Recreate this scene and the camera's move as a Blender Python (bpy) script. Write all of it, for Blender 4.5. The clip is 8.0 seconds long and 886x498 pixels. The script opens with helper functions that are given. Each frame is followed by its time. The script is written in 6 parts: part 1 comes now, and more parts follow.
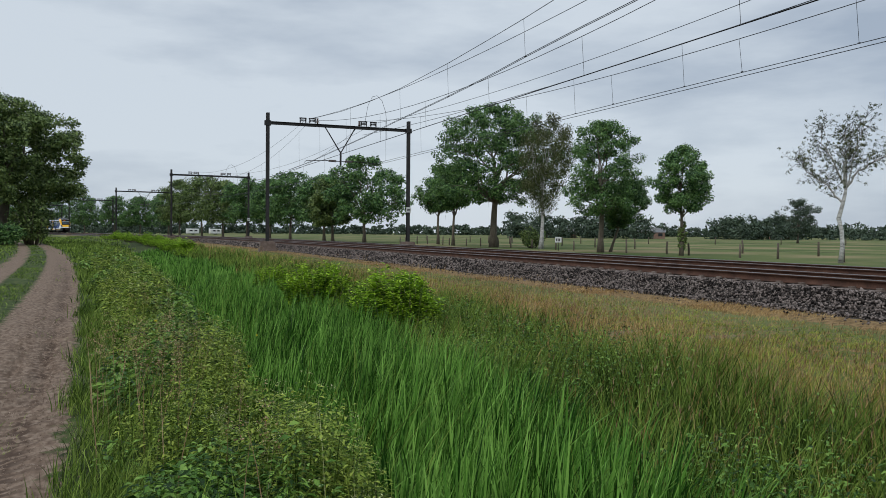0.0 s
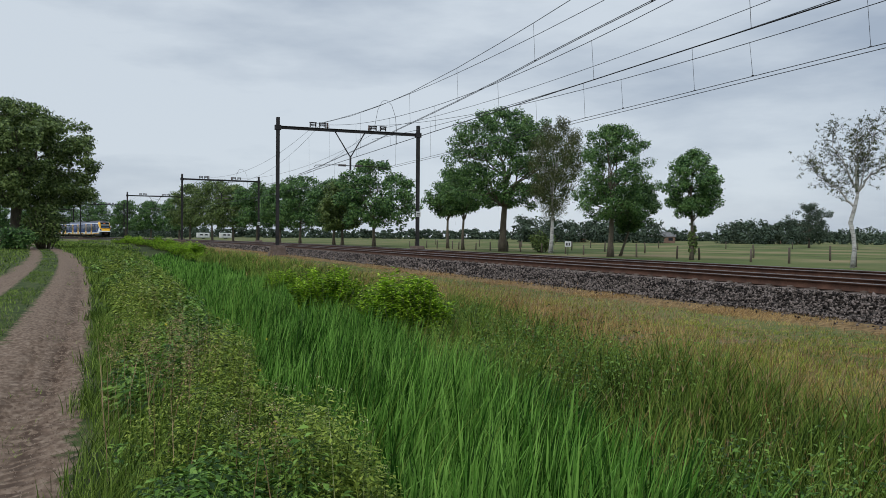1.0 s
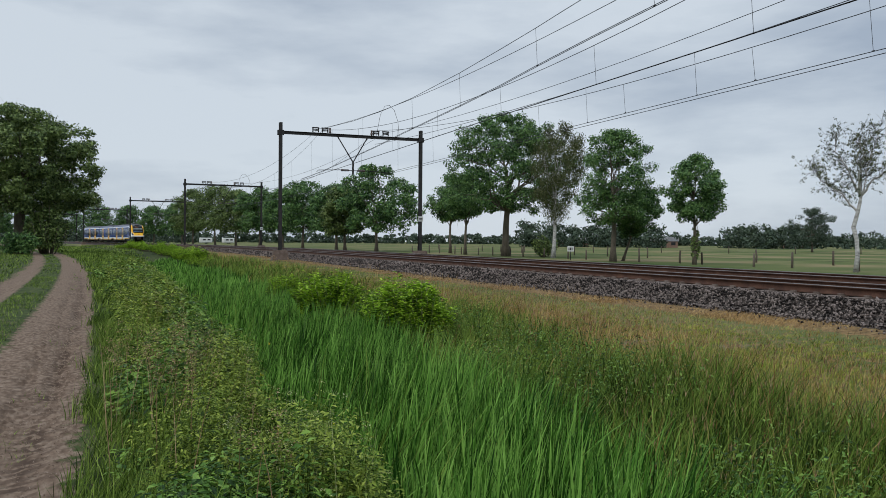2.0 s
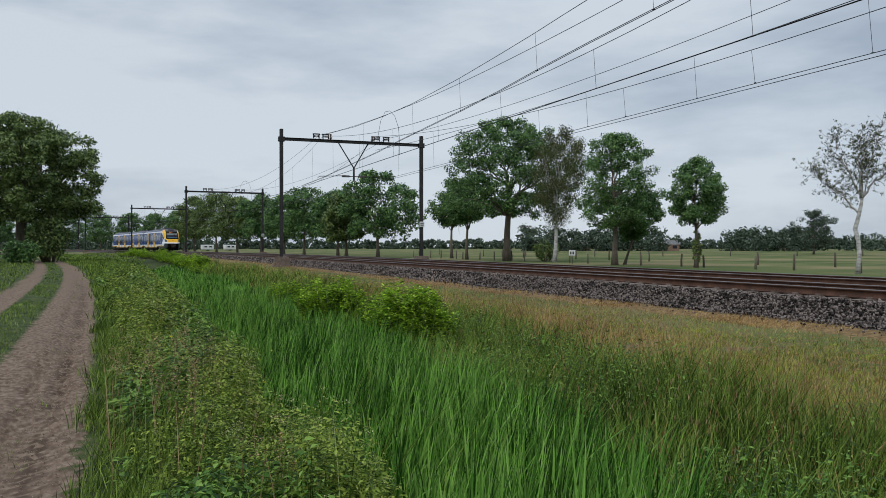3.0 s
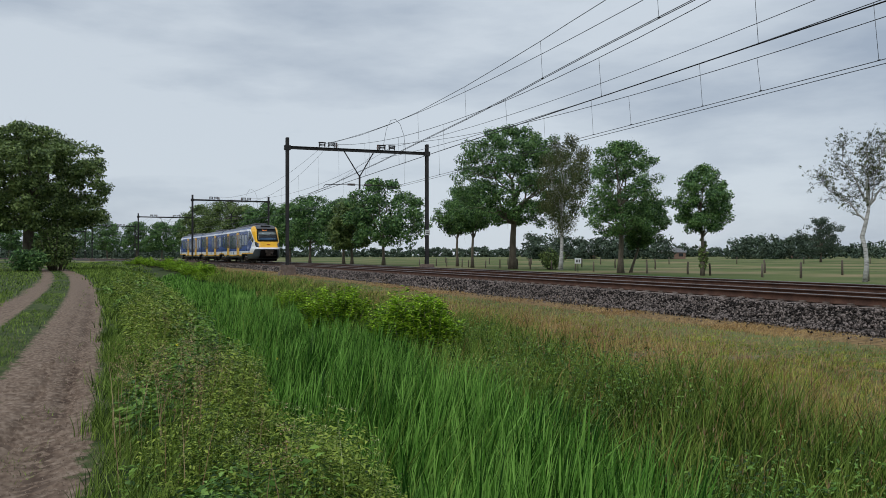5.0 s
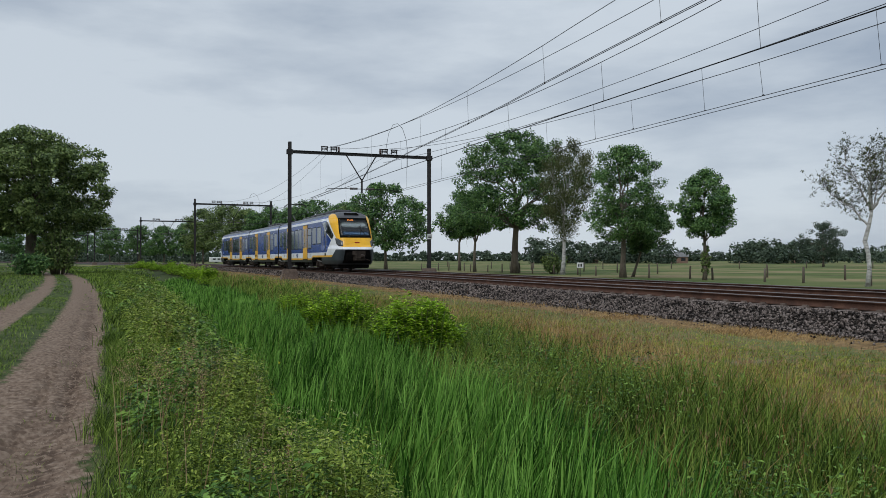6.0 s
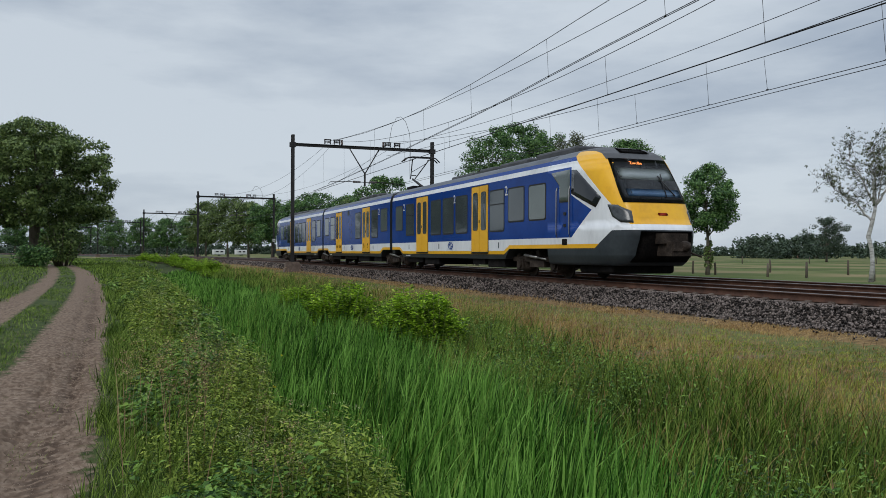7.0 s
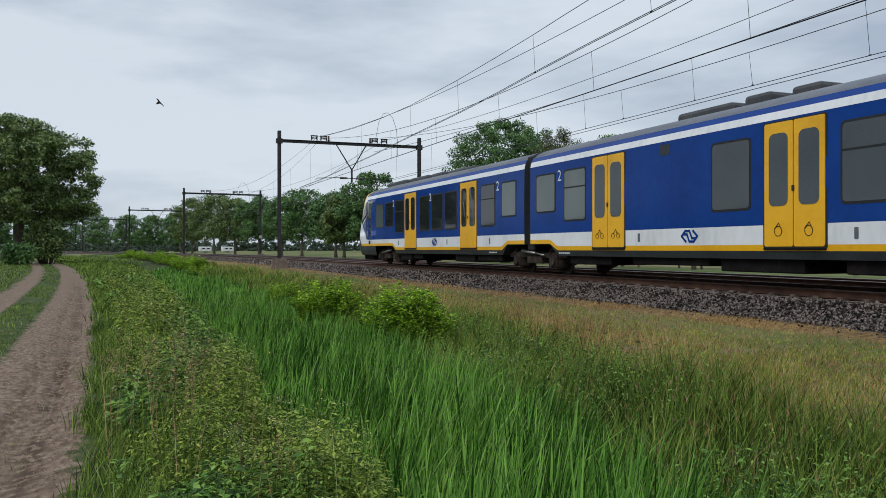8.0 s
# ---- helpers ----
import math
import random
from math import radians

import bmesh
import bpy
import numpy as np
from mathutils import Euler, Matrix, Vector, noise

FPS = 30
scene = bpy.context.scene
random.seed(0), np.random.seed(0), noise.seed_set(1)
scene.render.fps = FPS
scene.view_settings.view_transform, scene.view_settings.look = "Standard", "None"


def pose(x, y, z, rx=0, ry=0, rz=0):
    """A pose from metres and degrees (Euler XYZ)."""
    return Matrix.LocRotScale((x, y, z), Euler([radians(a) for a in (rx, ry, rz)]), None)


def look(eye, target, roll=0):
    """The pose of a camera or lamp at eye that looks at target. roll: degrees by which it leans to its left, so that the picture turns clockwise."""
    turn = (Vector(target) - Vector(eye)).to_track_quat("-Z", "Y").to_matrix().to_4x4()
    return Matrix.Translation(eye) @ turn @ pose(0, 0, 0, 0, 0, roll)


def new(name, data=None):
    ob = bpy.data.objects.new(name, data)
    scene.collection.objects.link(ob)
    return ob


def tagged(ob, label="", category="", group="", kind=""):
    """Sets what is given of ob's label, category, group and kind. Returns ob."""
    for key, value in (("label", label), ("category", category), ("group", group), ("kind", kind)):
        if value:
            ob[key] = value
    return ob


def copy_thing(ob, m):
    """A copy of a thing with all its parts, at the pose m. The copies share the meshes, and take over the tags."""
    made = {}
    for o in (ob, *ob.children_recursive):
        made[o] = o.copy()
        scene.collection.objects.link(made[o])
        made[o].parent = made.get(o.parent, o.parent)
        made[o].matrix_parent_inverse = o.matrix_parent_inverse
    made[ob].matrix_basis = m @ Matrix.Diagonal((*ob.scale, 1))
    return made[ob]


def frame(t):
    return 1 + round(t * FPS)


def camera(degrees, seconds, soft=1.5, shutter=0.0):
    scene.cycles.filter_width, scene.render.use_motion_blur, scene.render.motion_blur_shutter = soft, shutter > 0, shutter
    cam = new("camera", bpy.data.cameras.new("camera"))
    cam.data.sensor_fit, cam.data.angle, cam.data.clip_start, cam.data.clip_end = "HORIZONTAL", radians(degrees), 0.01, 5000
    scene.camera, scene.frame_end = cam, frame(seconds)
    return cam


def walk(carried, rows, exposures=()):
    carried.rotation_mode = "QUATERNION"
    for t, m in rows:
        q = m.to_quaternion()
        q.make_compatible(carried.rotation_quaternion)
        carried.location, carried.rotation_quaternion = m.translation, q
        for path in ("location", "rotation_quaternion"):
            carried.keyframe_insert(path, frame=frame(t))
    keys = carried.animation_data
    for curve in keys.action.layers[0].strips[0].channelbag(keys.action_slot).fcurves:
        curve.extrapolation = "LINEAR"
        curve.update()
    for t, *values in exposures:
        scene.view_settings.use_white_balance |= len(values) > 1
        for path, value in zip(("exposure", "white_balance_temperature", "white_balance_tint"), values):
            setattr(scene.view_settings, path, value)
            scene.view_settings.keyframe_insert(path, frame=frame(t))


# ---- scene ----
EYE = (0.0, 0.0, 1.6)
cam = camera(57.06, 8.0, soft=0.5)


def aim(yaw, pitch, roll):
    """Pose of the standing camera: heading from +y towards +x, upward tilt and roll, in degrees."""
    a, b = radians(yaw), radians(pitch)
    way = Vector((math.sin(a) * math.cos(b), math.cos(a) * math.cos(b), math.sin(b)))
    return look(EYE, Vector(EYE) + way * 10, roll)


CAMERA_ROWS = [
    (0, 22.473, -1.132, 0.444),
    (0.5, 22.041, -1.041, 0.295),
    (1, 21.800, -0.840, 0.468),
    (1.5, 21.625, -0.661, 0.542),
    (3, 21.516, -0.146, -0.043),
    (3.5, 21.358, 0.051, -0.279),
    (4, 21.274, 0.178, -0.083),
    (4.5, 21.170, 0.258, -0.077),
    (6, 20.969, 0.723, -0.043),
    (6.5, 20.824, 0.691, 0.036),
    (7, 20.780, 0.270, 0.213),
    (7.5, 20.791, 0.016, 0.049),
    (8, 21.662, -0.013, -0.029),]
EXPOSURE_ROWS = [(0.0, 0.0), (3.5, -0.02), (6.0, -0.07), (7.0, -0.08), (7.5, 0.05), (8.0, 0.1)]
walk(cam, [(t, aim(a, b, c)) for t, a, b, c in CAMERA_ROWS], EXPOSURE_ROWS)

# ---- light ----
world = bpy.data.worlds.new("overcast_sky")
scene.world = world
world.use_nodes = True


def sky_nodes():
    nt = world.node_tree
    nt.nodes.clear()
    N, L = nt.nodes.new, nt.links.new
    out, bg = N("ShaderNodeOutputWorld"), N("ShaderNodeBackground")
    sky = N("ShaderNodeTexSky")
    sky.sky_type, sky.sun_disc = "NISHITA", False
    sky.sun_elevation, sky.sun_rotation = radians(40), radians(235)
    tc, mp = N("ShaderNodeTexCoord"), N("ShaderNodeMapping")
    mp.inputs["Scale"].default_value = (1.3, 1.3, 5.0)
    L(tc.outputs["Generated"], mp.inputs[0])
    n1, n2 = N("ShaderNodeTexNoise"), N("ShaderNodeTexNoise")
    n1.inputs["Scale"].default_value, n1.inputs["Detail"].default_value, n1.inputs["Roughness"].default_value = 2.6, 9, 0.55
    n2.inputs["Scale"].default_value, n2.inputs["Detail"].default_value = 0.9, 3
    L(mp.outputs[0], n1.inputs[0]), L(mp.outputs[0], n2.inputs[0])
    add = N("ShaderNodeMath")
    add.operation = "ADD"
    L(n1.outputs["Fac"], add.inputs[0]), L(n2.outputs["Fac"], add.inputs[1])
    ramp = N("ShaderNodeValToRGB")
    e = ramp.color_ramp.elements
    e[0].position, e[0].color = 0.40, (0.37, 0.44, 0.54, 1)
    e[1].position, e[1].color = 0.58, (0.63, 0.7, 0.775, 1)
    half = N("ShaderNodeMath")
    half.operation, half.inputs[1].default_value = "MULTIPLY", 0.5
    L(add.outputs[0], half.inputs[0]), L(half.outputs[0], ramp.inputs[0])
    mul = N("ShaderNodeMix")
    mul.data_type, mul.blend_type = "RGBA", "MIX"
    mul.inputs["Factor"].default_value = 0.93
    dim = N("ShaderNodeMix")
    dim.data_type, dim.blend_type = "RGBA", "MULTIPLY"
    dim.inputs["Factor"].default_value = 1
    dim.inputs[7].default_value = (0.1, 0.1, 0.1, 1)
    L(sky.outputs[0], dim.inputs[6]), L(dim.outputs[2], mul.inputs[6]), L(ramp.outputs[0], mul.inputs[7])
    L(mul.outputs[2], bg.inputs[0])
    # an overcast sky grows brighter towards the zenith
    sep, mr = N("ShaderNodeSeparateXYZ"), N("ShaderNodeMapRange")
    L(tc.outputs["Generated"], sep.inputs[0]), L(sep.outputs[2], mr.inputs[0])
    mr.interpolation_type = "SMOOTHSTEP"
    for k, v in enumerate((0.25, 1.0, 1.0, 2.3)):
        mr.inputs[1 + k].default_value = v
    L(mr.outputs[0], bg.inputs[1])
    L(bg.outputs[0], out.inputs[0])


sky_nodes()
sun = new("sun", bpy.data.lights.new("sun", "SUN"))
sun.data.energy, sun.data.angle, sun.data.color = 1.25, radians(25), (1.0, 0.98, 0.95)
SUN_FROM = Vector((math.sin(radians(235)) * math.cos(radians(40)), math.cos(radians(235)) * math.cos(radians(40)), math.sin(radians(40))))
sun.matrix_world = look(SUN_FROM * 60, (0, 0, 0))


# ---- materials ----
def mat(name, stops, scale=5.0, rough=0.8, metal=0.0, bump=0.0, fine=40.0, island=0.0, through_light=0.0, spec=0.3, stretch=(1, 1, 1), coat=0.0, own=0.0):
    """A procedural surface: colour stops over noise at two scales, fine relief, and tint from piece to piece."""
    m = bpy.data.materials.new(name)
    m.use_nodes = True
    nt = m.node_tree
    N, L = nt.nodes.new, nt.links.new
    b = nt.nodes["Principled BSDF"]
    tc, mp = N("ShaderNodeTexCoord"), N("ShaderNodeMapping")
    mp.inputs["Scale"].default_value = stretch
    L(tc.outputs["Object"], mp.inputs[0])
    n1, n2 = N("ShaderNodeTexNoise"), N("ShaderNodeTexNoise")
    n1.inputs["Scale"].default_value, n1.inputs["Detail"].default_value = scale, 4
    n2.inputs["Scale"].default_value, n2.inputs["Detail"].default_value = fine, 3
    L(mp.outputs[0], n1.inputs[0]), L(mp.outputs[0], n2.inputs[0])
    mx = N("ShaderNodeMath")
    mx.operation, mx.inputs[2].default_value = "MULTIPLY_ADD", 0.0
    mx.inputs[1].default_value = 0.65
    L(n1.outputs["Fac"], mx.inputs[0])
    m2 = N("ShaderNodeMath")
    m2.operation, m2.inputs[1].default_value = "MULTIPLY", 0.35
    L(n2.outputs["Fac"], m2.inputs[0]), L(m2.outputs[0], mx.inputs[2])
    last = mx.outputs[0]
    if island or own:
        g = N("ShaderNodeNewGeometry") if island else N("ShaderNodeObjectInfo")
        r = N("ShaderNodeMath")
        r.operation, r.inputs[1].default_value, r.inputs[2].default_value = "MULTIPLY_ADD", island or own, -(island or own) / 2
        L(g.outputs["Random Per Island" if island else "Random"], r.inputs[0])
        s = N("ShaderNodeMath")
        s.operation = "ADD"
        L(last, s.inputs[0]), L(r.outputs[0], s.inputs[1])
        last = s.outputs[0]
    ramp = N("ShaderNodeValToRGB")
    e = ramp.color_ramp.elements
    while len(e) < len(stops):
        e.new(0.5)
    for k, c in enumerate(stops):
        e[k].position = 0.3 + 0.4 * k / max(1, len(stops) - 1)
        e[k].color = (*c, 1)
    L(last, ramp.inputs[0])
    L(ramp.outputs[0], b.inputs["Base Color"])
    b.inputs["Roughness"].default_value, b.inputs["Metallic"].default_value = rough, metal
    b.inputs["Specular IOR Level"].default_value = spec
    b.inputs["Coat Weight"].default_value = coat
    b.inputs["Coat Roughness"].default_value = 0.06
    if bump:
        bp = N("ShaderNodeBump")
        bp.inputs["Strength"].default_value, bp.inputs["Distance"].default_value = bump, 0.02
        L(n2.outputs["Fac"], bp.inputs["Height"]), L(bp.outputs[0], b.inputs["Normal"])
    if through_light:
        tr, mix = N("ShaderNodeBsdfTranslucent"), N("ShaderNodeMixShader")
        L(ramp.outputs[0], tr.inputs[0])
        mix.inputs[0].default_value = through_light
        L(b.outputs[0], mix.inputs[1]), L(tr.outputs[0], mix.inputs[2])
        L(mix.outputs[0], nt.nodes["Material Output"].inputs[0])
    return m


def glow(name, colour, strength):
    m = bpy.data.materials.new(name)
    m.use_nodes = True
    b = m.node_tree.nodes["Principled BSDF"]
    b.inputs["Base Color"].default_value = (*[c * 0.2 for c in colour], 1)
    b.inputs["Emission Color"].default_value = (*colour, 1)
    b.inputs["Emission Strength"].default_value = strength
    return m


M_BARK = mat("bark", [(0.05, 0.04, 0.03), (0.12, 0.1, 0.075), (0.17, 0.15, 0.11)], 3, 0.9, bump=0.6, fine=25, stretch=(1, 1, 0.3))
M_BIRCH = mat("birch_bark", [(0.06, 0.055, 0.05), (0.38, 0.37, 0.35), (0.58, 0.57, 0.54)], 2.5, 0.8, bump=0.3, fine=9, stretch=(1, 1, 2.5))
M_TWIG = mat("dark_twig", [(0.03, 0.027, 0.025), (0.07, 0.064, 0.06), (0.12, 0.11, 0.1)], 3, 0.85, fine=20)
M_LEAF = mat("oak_leaf", [(0.02, 0.056, 0.016), (0.072, 0.162, 0.045), (0.165, 0.28, 0.08)], 0.5, 0.5, fine=3, island=0.5, through_light=0.28)
M_LEAF_LIGHT = mat("light_leaf", [(0.034, 0.062, 0.016), (0.105, 0.16, 0.042), (0.2, 0.265, 0.08)], 0.5, 0.55, fine=3, island=0.5, through_light=0.26)
M_LEAF_BIRCH = mat("birch_leaf", [(0.03, 0.042, 0.014), (0.075, 0.09, 0.034), (0.13, 0.145, 0.06)], 0.5, 0.7, fine=3, island=0.4, spec=0.15, through_light=0.25)
# leaf green greyed and blued: distance haze put into the colour
M_LEAF_FAR = mat("hazed_far_leaf", [(0.02, 0.036, 0.022), (0.045, 0.07, 0.042), (0.075, 0.105, 0.065)], 0.1, 0.8, fine=1, island=0.4)
M_REED = mat("reed_blade", [(0.012, 0.045, 0.005), (0.08, 0.205, 0.027), (0.22, 0.41, 0.08)], 0.6, 0.4, fine=4, island=0.55, through_light=0.24, spec=0.12)
M_GRASS = mat("grass_blade", [(0.018, 0.038, 0.005), (0.1, 0.168, 0.024), (0.25, 0.34, 0.068)], 0.5, 0.55, fine=4, island=0.5, through_light=0.18, spec=0.1)
M_BANK = mat("bank_grass_blade", [(0.05, 0.075, 0.008), (0.205, 0.25, 0.032), (0.42, 0.43, 0.09)], 0.5, 0.55, fine=4, island=0.5, through_light=0.2, spec=0.1)
M_DRY = mat("dry_grass_blade", [(0.09, 0.045, 0.016), (0.31, 0.18, 0.065), (0.53, 0.37, 0.16)], 0.5, 0.7, fine=4, island=0.5, through_light=0.18, spec=0.1)
M_SEED = mat("seed_head", [(0.13, 0.07, 0.04), (0.3, 0.19, 0.11), (0.46, 0.34, 0.2)], 0.7, 0.8, fine=5, island=0.4, through_light=0.14, spec=0.1)
M_HERB = mat("herb_leaf", [(0.022, 0.048, 0.006), (0.14, 0.21, 0.028), (0.28, 0.345, 0.06)], 0.8, 0.5, fine=5, island=0.5, through_light=0.2, spec=0.12)
M_FERN = mat("shrub_leaf", [(0.045, 0.11, 0.006), (0.26, 0.44, 0.03), (0.46, 0.64, 0.06)], 0.8, 0.5, fine=5, island=0.5, through_light=0.24, spec=0.1)
M_NETTLE = mat("dark_herb_leaf", [(0.014, 0.042, 0.006), (0.075, 0.165, 0.024), (0.19, 0.31, 0.055)], 0.8, 0.45, fine=5, island=0.5, through_light=0.2, spec=0.15)
M_FLOWER = mat("flower_head", [(0.3, 0.32, 0.12), (0.45, 0.45, 0.2), (0.6, 0.58, 0.38)], 2, 0.8, island=0.3)
M_YELLOW_FLOWER = mat("yellow_flower", [(0.6, 0.5, 0.02), (0.75, 0.63, 0.03)], 2, 0.7)
M_RUST = mat("rusty_rail", [(0.035, 0.018, 0.012), (0.075, 0.035, 0.022), (0.12, 0.06, 0.038)], 3, 0.75, 0.3, bump=0.2, fine=30)
M_RAILHEAD = mat("polished_rail", [(0.1, 0.085, 0.08), (0.22, 0.2, 0.19)], 2, 0.4, 1.0)
M_SLEEPER = mat("concrete_sleeper", [(0.07, 0.05, 0.04), (0.15, 0.115, 0.095), (0.23, 0.19, 0.165)], 2, 0.9, bump=0.3, fine=30, own=0.25)
M_STONE = mat("ballast_stone", [(0.01, 0.008, 0.007), (0.068, 0.055, 0.048), (0.205, 0.168, 0.15)], 2, 0.85, spec=0.12, fine=25, island=0.65, bump=0.2)
M_STEEL = mat("dark_painted_steel", [(0.018, 0.018, 0.019), (0.033, 0.031, 0.031), (0.05, 0.045, 0.042)], 2, 0.6, 0.4, fine=20)
M_WIRE = mat("copper_wire", [(0.02, 0.02, 0.022), (0.045, 0.046, 0.048)], 2, 0.5, 0.6)
M_CERAMIC = mat("brown_insulator", [(0.03, 0.017, 0.012), (0.06, 0.03, 0.02)], 4, 0.3)
M_CONCRETE = mat("footing_concrete", [(0.06, 0.042, 0.033), (0.125, 0.09, 0.072), (0.19, 0.15, 0.125)], 3, 0.9, bump=0.4, fine=25)
M_WOOD = mat("weathered_wood", [(0.05, 0.04, 0.03), (0.11, 0.09, 0.07), (0.18, 0.15, 0.12)], 3, 0.9, bump=0.4, fine=30, stretch=(1, 1, 0.2), own=0.2)


# ---- building helpers ----
def part(name, bm, material, parent=None, label=""):
    me = bpy.data.meshes.new(name)
    bm.normal_update()
    bm.to_mesh(me)
    bm.free()
    for m in material if isinstance(material, (list, tuple)) else [material]:
        me.materials.append(m)
    ob = new(name, me)
    ob.parent = parent
    return tagged(ob, label) if label else ob


def raw(name, verts, faces, material, parent=None, smooth=False, slots=None):
    """A mesh straight from arrays; faces all of one size."""
    verts, faces = np.asarray(verts, np.float32), np.asarray(faces, np.int32)
    me = bpy.data.meshes.new(name)
    n, k = faces.shape
    me.vertices.add(len(verts))
    me.vertices.foreach_set("co", verts.ravel())
    me.loops.add(n * k)
    me.loops.foreach_set("vertex_index", faces.ravel())
    me.polygons.add(n)
    me.polygons.foreach_set("loop_start", np.arange(0, n * k, k, dtype=np.int32))
    if slots is not None:
        me.polygons.foreach_set("material_index", np.asarray(slots, np.int32))
    if smooth:
        me.polygons.foreach_set("use_smooth", np.ones(n, bool))
    me.update(calc_edges=True)
    for m in material if isinstance(material, (list, tuple)) else [material]:
        me.materials.append(m)
    ob = new(name, me)
    ob.parent = parent
    return ob


def box(bm, x0, x1, y0, y1, z0, z1, slot=0, m=None):
    vs = [bm.verts.new((x, y, z)) for z in (z0, z1) for x, y in ((x0, y0), (x1, y0), (x1, y1), (x0, y1))]
    if m is not None:
        for v in vs:
            v.co = m @ v.co
    for a in ((3, 2, 1, 0), (4, 5, 6, 7), (0, 1, 5, 4), (1, 2, 6, 5), (2, 3, 7, 6), (3, 0, 4, 7)):
        bm.faces.new([vs[i] for i in a]).material_index = slot
    return vs


def soft_box(x0, x1, y0, y1, z0, z1, r=0.01, seg=2):
    bm = bmesh.new()
    box(bm, x0, x1, y0, y1, z0, z1)
    bmesh.ops.bevel(bm, geom=bm.edges[:], offset=r, segments=seg, affect="EDGES", profile=0.5)
    return bm


def tube(bm, pts, radii, sides=6, slot=0):
    """A tapered round bar along points."""
    rings = []
    for i, p in enumerate(pts):
        p = Vector(p)
        d = (Vector(pts[min(i + 1, len(pts) - 1)]) - Vector(pts[max(i - 1, 0)])).normalized()
        a = d.orthogonal().normalized() if abs(d.z) > 0.95 else d.cross(Vector((0, 0, 1))).normalized()
        b = d.cross(a)
        r = radii[i] if isinstance(radii, (list, tuple)) else radii
        rings.append([bm.verts.new(p + r * (math.cos(t) * a + math.sin(t) * b)) for t in [2 * math.pi * k / sides for k in range(sides)]])
    for u, v in zip(rings, rings[1:]):
        for k in range(sides):
            f = bm.faces.new((u[k], u[(k + 1) % sides], v[(k + 1) % sides], v[k]))
            f.smooth, f.material_index = True, slot
    for ring, rev in ((rings[0], False), (rings[-1], True)):
        bm.faces.new(ring if rev else ring[::-1]).material_index = slot
    return bm


def empty(name, m, label, category, group="", kind=""):
    ob = new(name)
    ob.matrix_world = m
    return tagged(ob, label, category, group, kind)


# ---- plan: the line of the railway ----
RAIL_X, CURVE, CURVE_FROM, CURVE_TO = 13.083, 1 / 743.08, 60.4, 330.0   # near rail, curvature, where it begins and ends
RAIL_Z = 0.793


def line(s, o=0.0):
    """Place and heading slope at s metres along the line, o metres to the far side of the near rail."""
    y = s
    for _ in range(4):
        u = min(max(0.0, y - CURVE_FROM), CURVE_TO - CURVE_FROM)
        y = s - CURVE * CURVE * u ** 3 / 6 - max(0.0, y - CURVE_TO) * (math.hypot(1, CURVE * u) - 1)
    u = min(max(0.0, y - CURVE_FROM), CURVE_TO - CURVE_FROM)
    slope = -CURVE * u
    x = RAIL_X - CURVE * u * u / 2 + slope * max(0.0, y - CURVE_TO)
    n = math.hypot(1, slope)
    return x + o / n, y - o * slope / n, slope


def line_x(y):
    u = np.clip(np.asarray(y, float) - CURVE_FROM, 0, CURVE_TO - CURVE_FROM)
    return RAIL_X - CURVE * u * u / 2 - CURVE * u * np.maximum(0, np.asarray(y, float) - CURVE_TO)


def path_x(y):
    """Middle of the dirt track; it drifts away as the line curves."""
    y = np.asarray(y, float)
    return -1.22 - 0.00055 * np.clip(y, 0, 200) ** 2 - 0.1 * np.maximum(0, y - 200) - 0.004 * np.clip(y, 0, 80)


PROFILE_O = [-400, -16.5, -14.6, -13.2, -12.5, -11.8, -10.9, -9.9, -9.0, -7.6, -5.5, -2.3, -1.32, -0.72, 6.6, 7.6, 9.0, 12.0, 400]
PROFILE_Z = [0, 0, -0.02, -0.02, -0.02, -0.25, -0.6, -0.65, -0.4, -0.12, 0.05, 0.2, 0.23, 0.56, 0.56, 0.2, 0.05, 0, 0]


def lumps(x, y, cell, seed):
    """Smooth random relief, -1 to 1, with bumps about one cell across."""
    g = np.random.default_rng(seed).uniform(-1, 1, (128, 128))
    fx, fy = np.asarray(x, float) / cell, np.asarray(y, float) / cell
    i, j = np.floor(fx).astype(int), np.floor(fy).astype(int)
    u, v = fx - i, fy - j
    u, v = u * u * (3 - 2 * u), v * v * (3 - 2 * v)
    i, j, i1, j1 = i % 128, j % 128, (i + 1) % 128, (j + 1) % 128
    return (g[i, j] * (1 - u) + g[i1, j] * u) * (1 - v) + (g[i, j1] * (1 - u) + g[i1, j1] * u) * v


def track_relief(x, y, d):
    """Trodden soil of the track: clods, shallow furrows and two lines of tyre treads, d metres from its middle."""
    on = np.clip((1.75 - np.abs(d + 0.6)) * 4, 0, 1) * np.clip((45 - y) / 15, 0, 1)
    z = 0.012 * lumps(x, y * 0.7, 0.28, 1) + 0.009 * lumps(x, y, 0.12, 2) + 0.006 * lumps(x, y, 0.07, 3)
    z = z + 0.02 * lumps(d, y * 0.08, 0.16, 4)
    for c, skew in ((0.66, 1.5), (0.31, -1.5)):
        cc = c + 0.03 * np.sin(y * 0.8)
        z = z - np.exp(-((d - cc) / 0.1) ** 2) * (0.016 + 0.026 * np.sin(6.283 * (y + skew * (d - cc)) / 0.17)) * np.clip(0.7 + lumps(x, y, 1.1, 5), 0, 1)
    return 1.15 * z * on


def hills(x, y):
    return 0.03 * np.sin(x * 0.9 + y * 0.35) * np.cos(y * 0.6 - x * 0.2) + 0.02 * np.sin(x * 2.3 - y * 1.7)


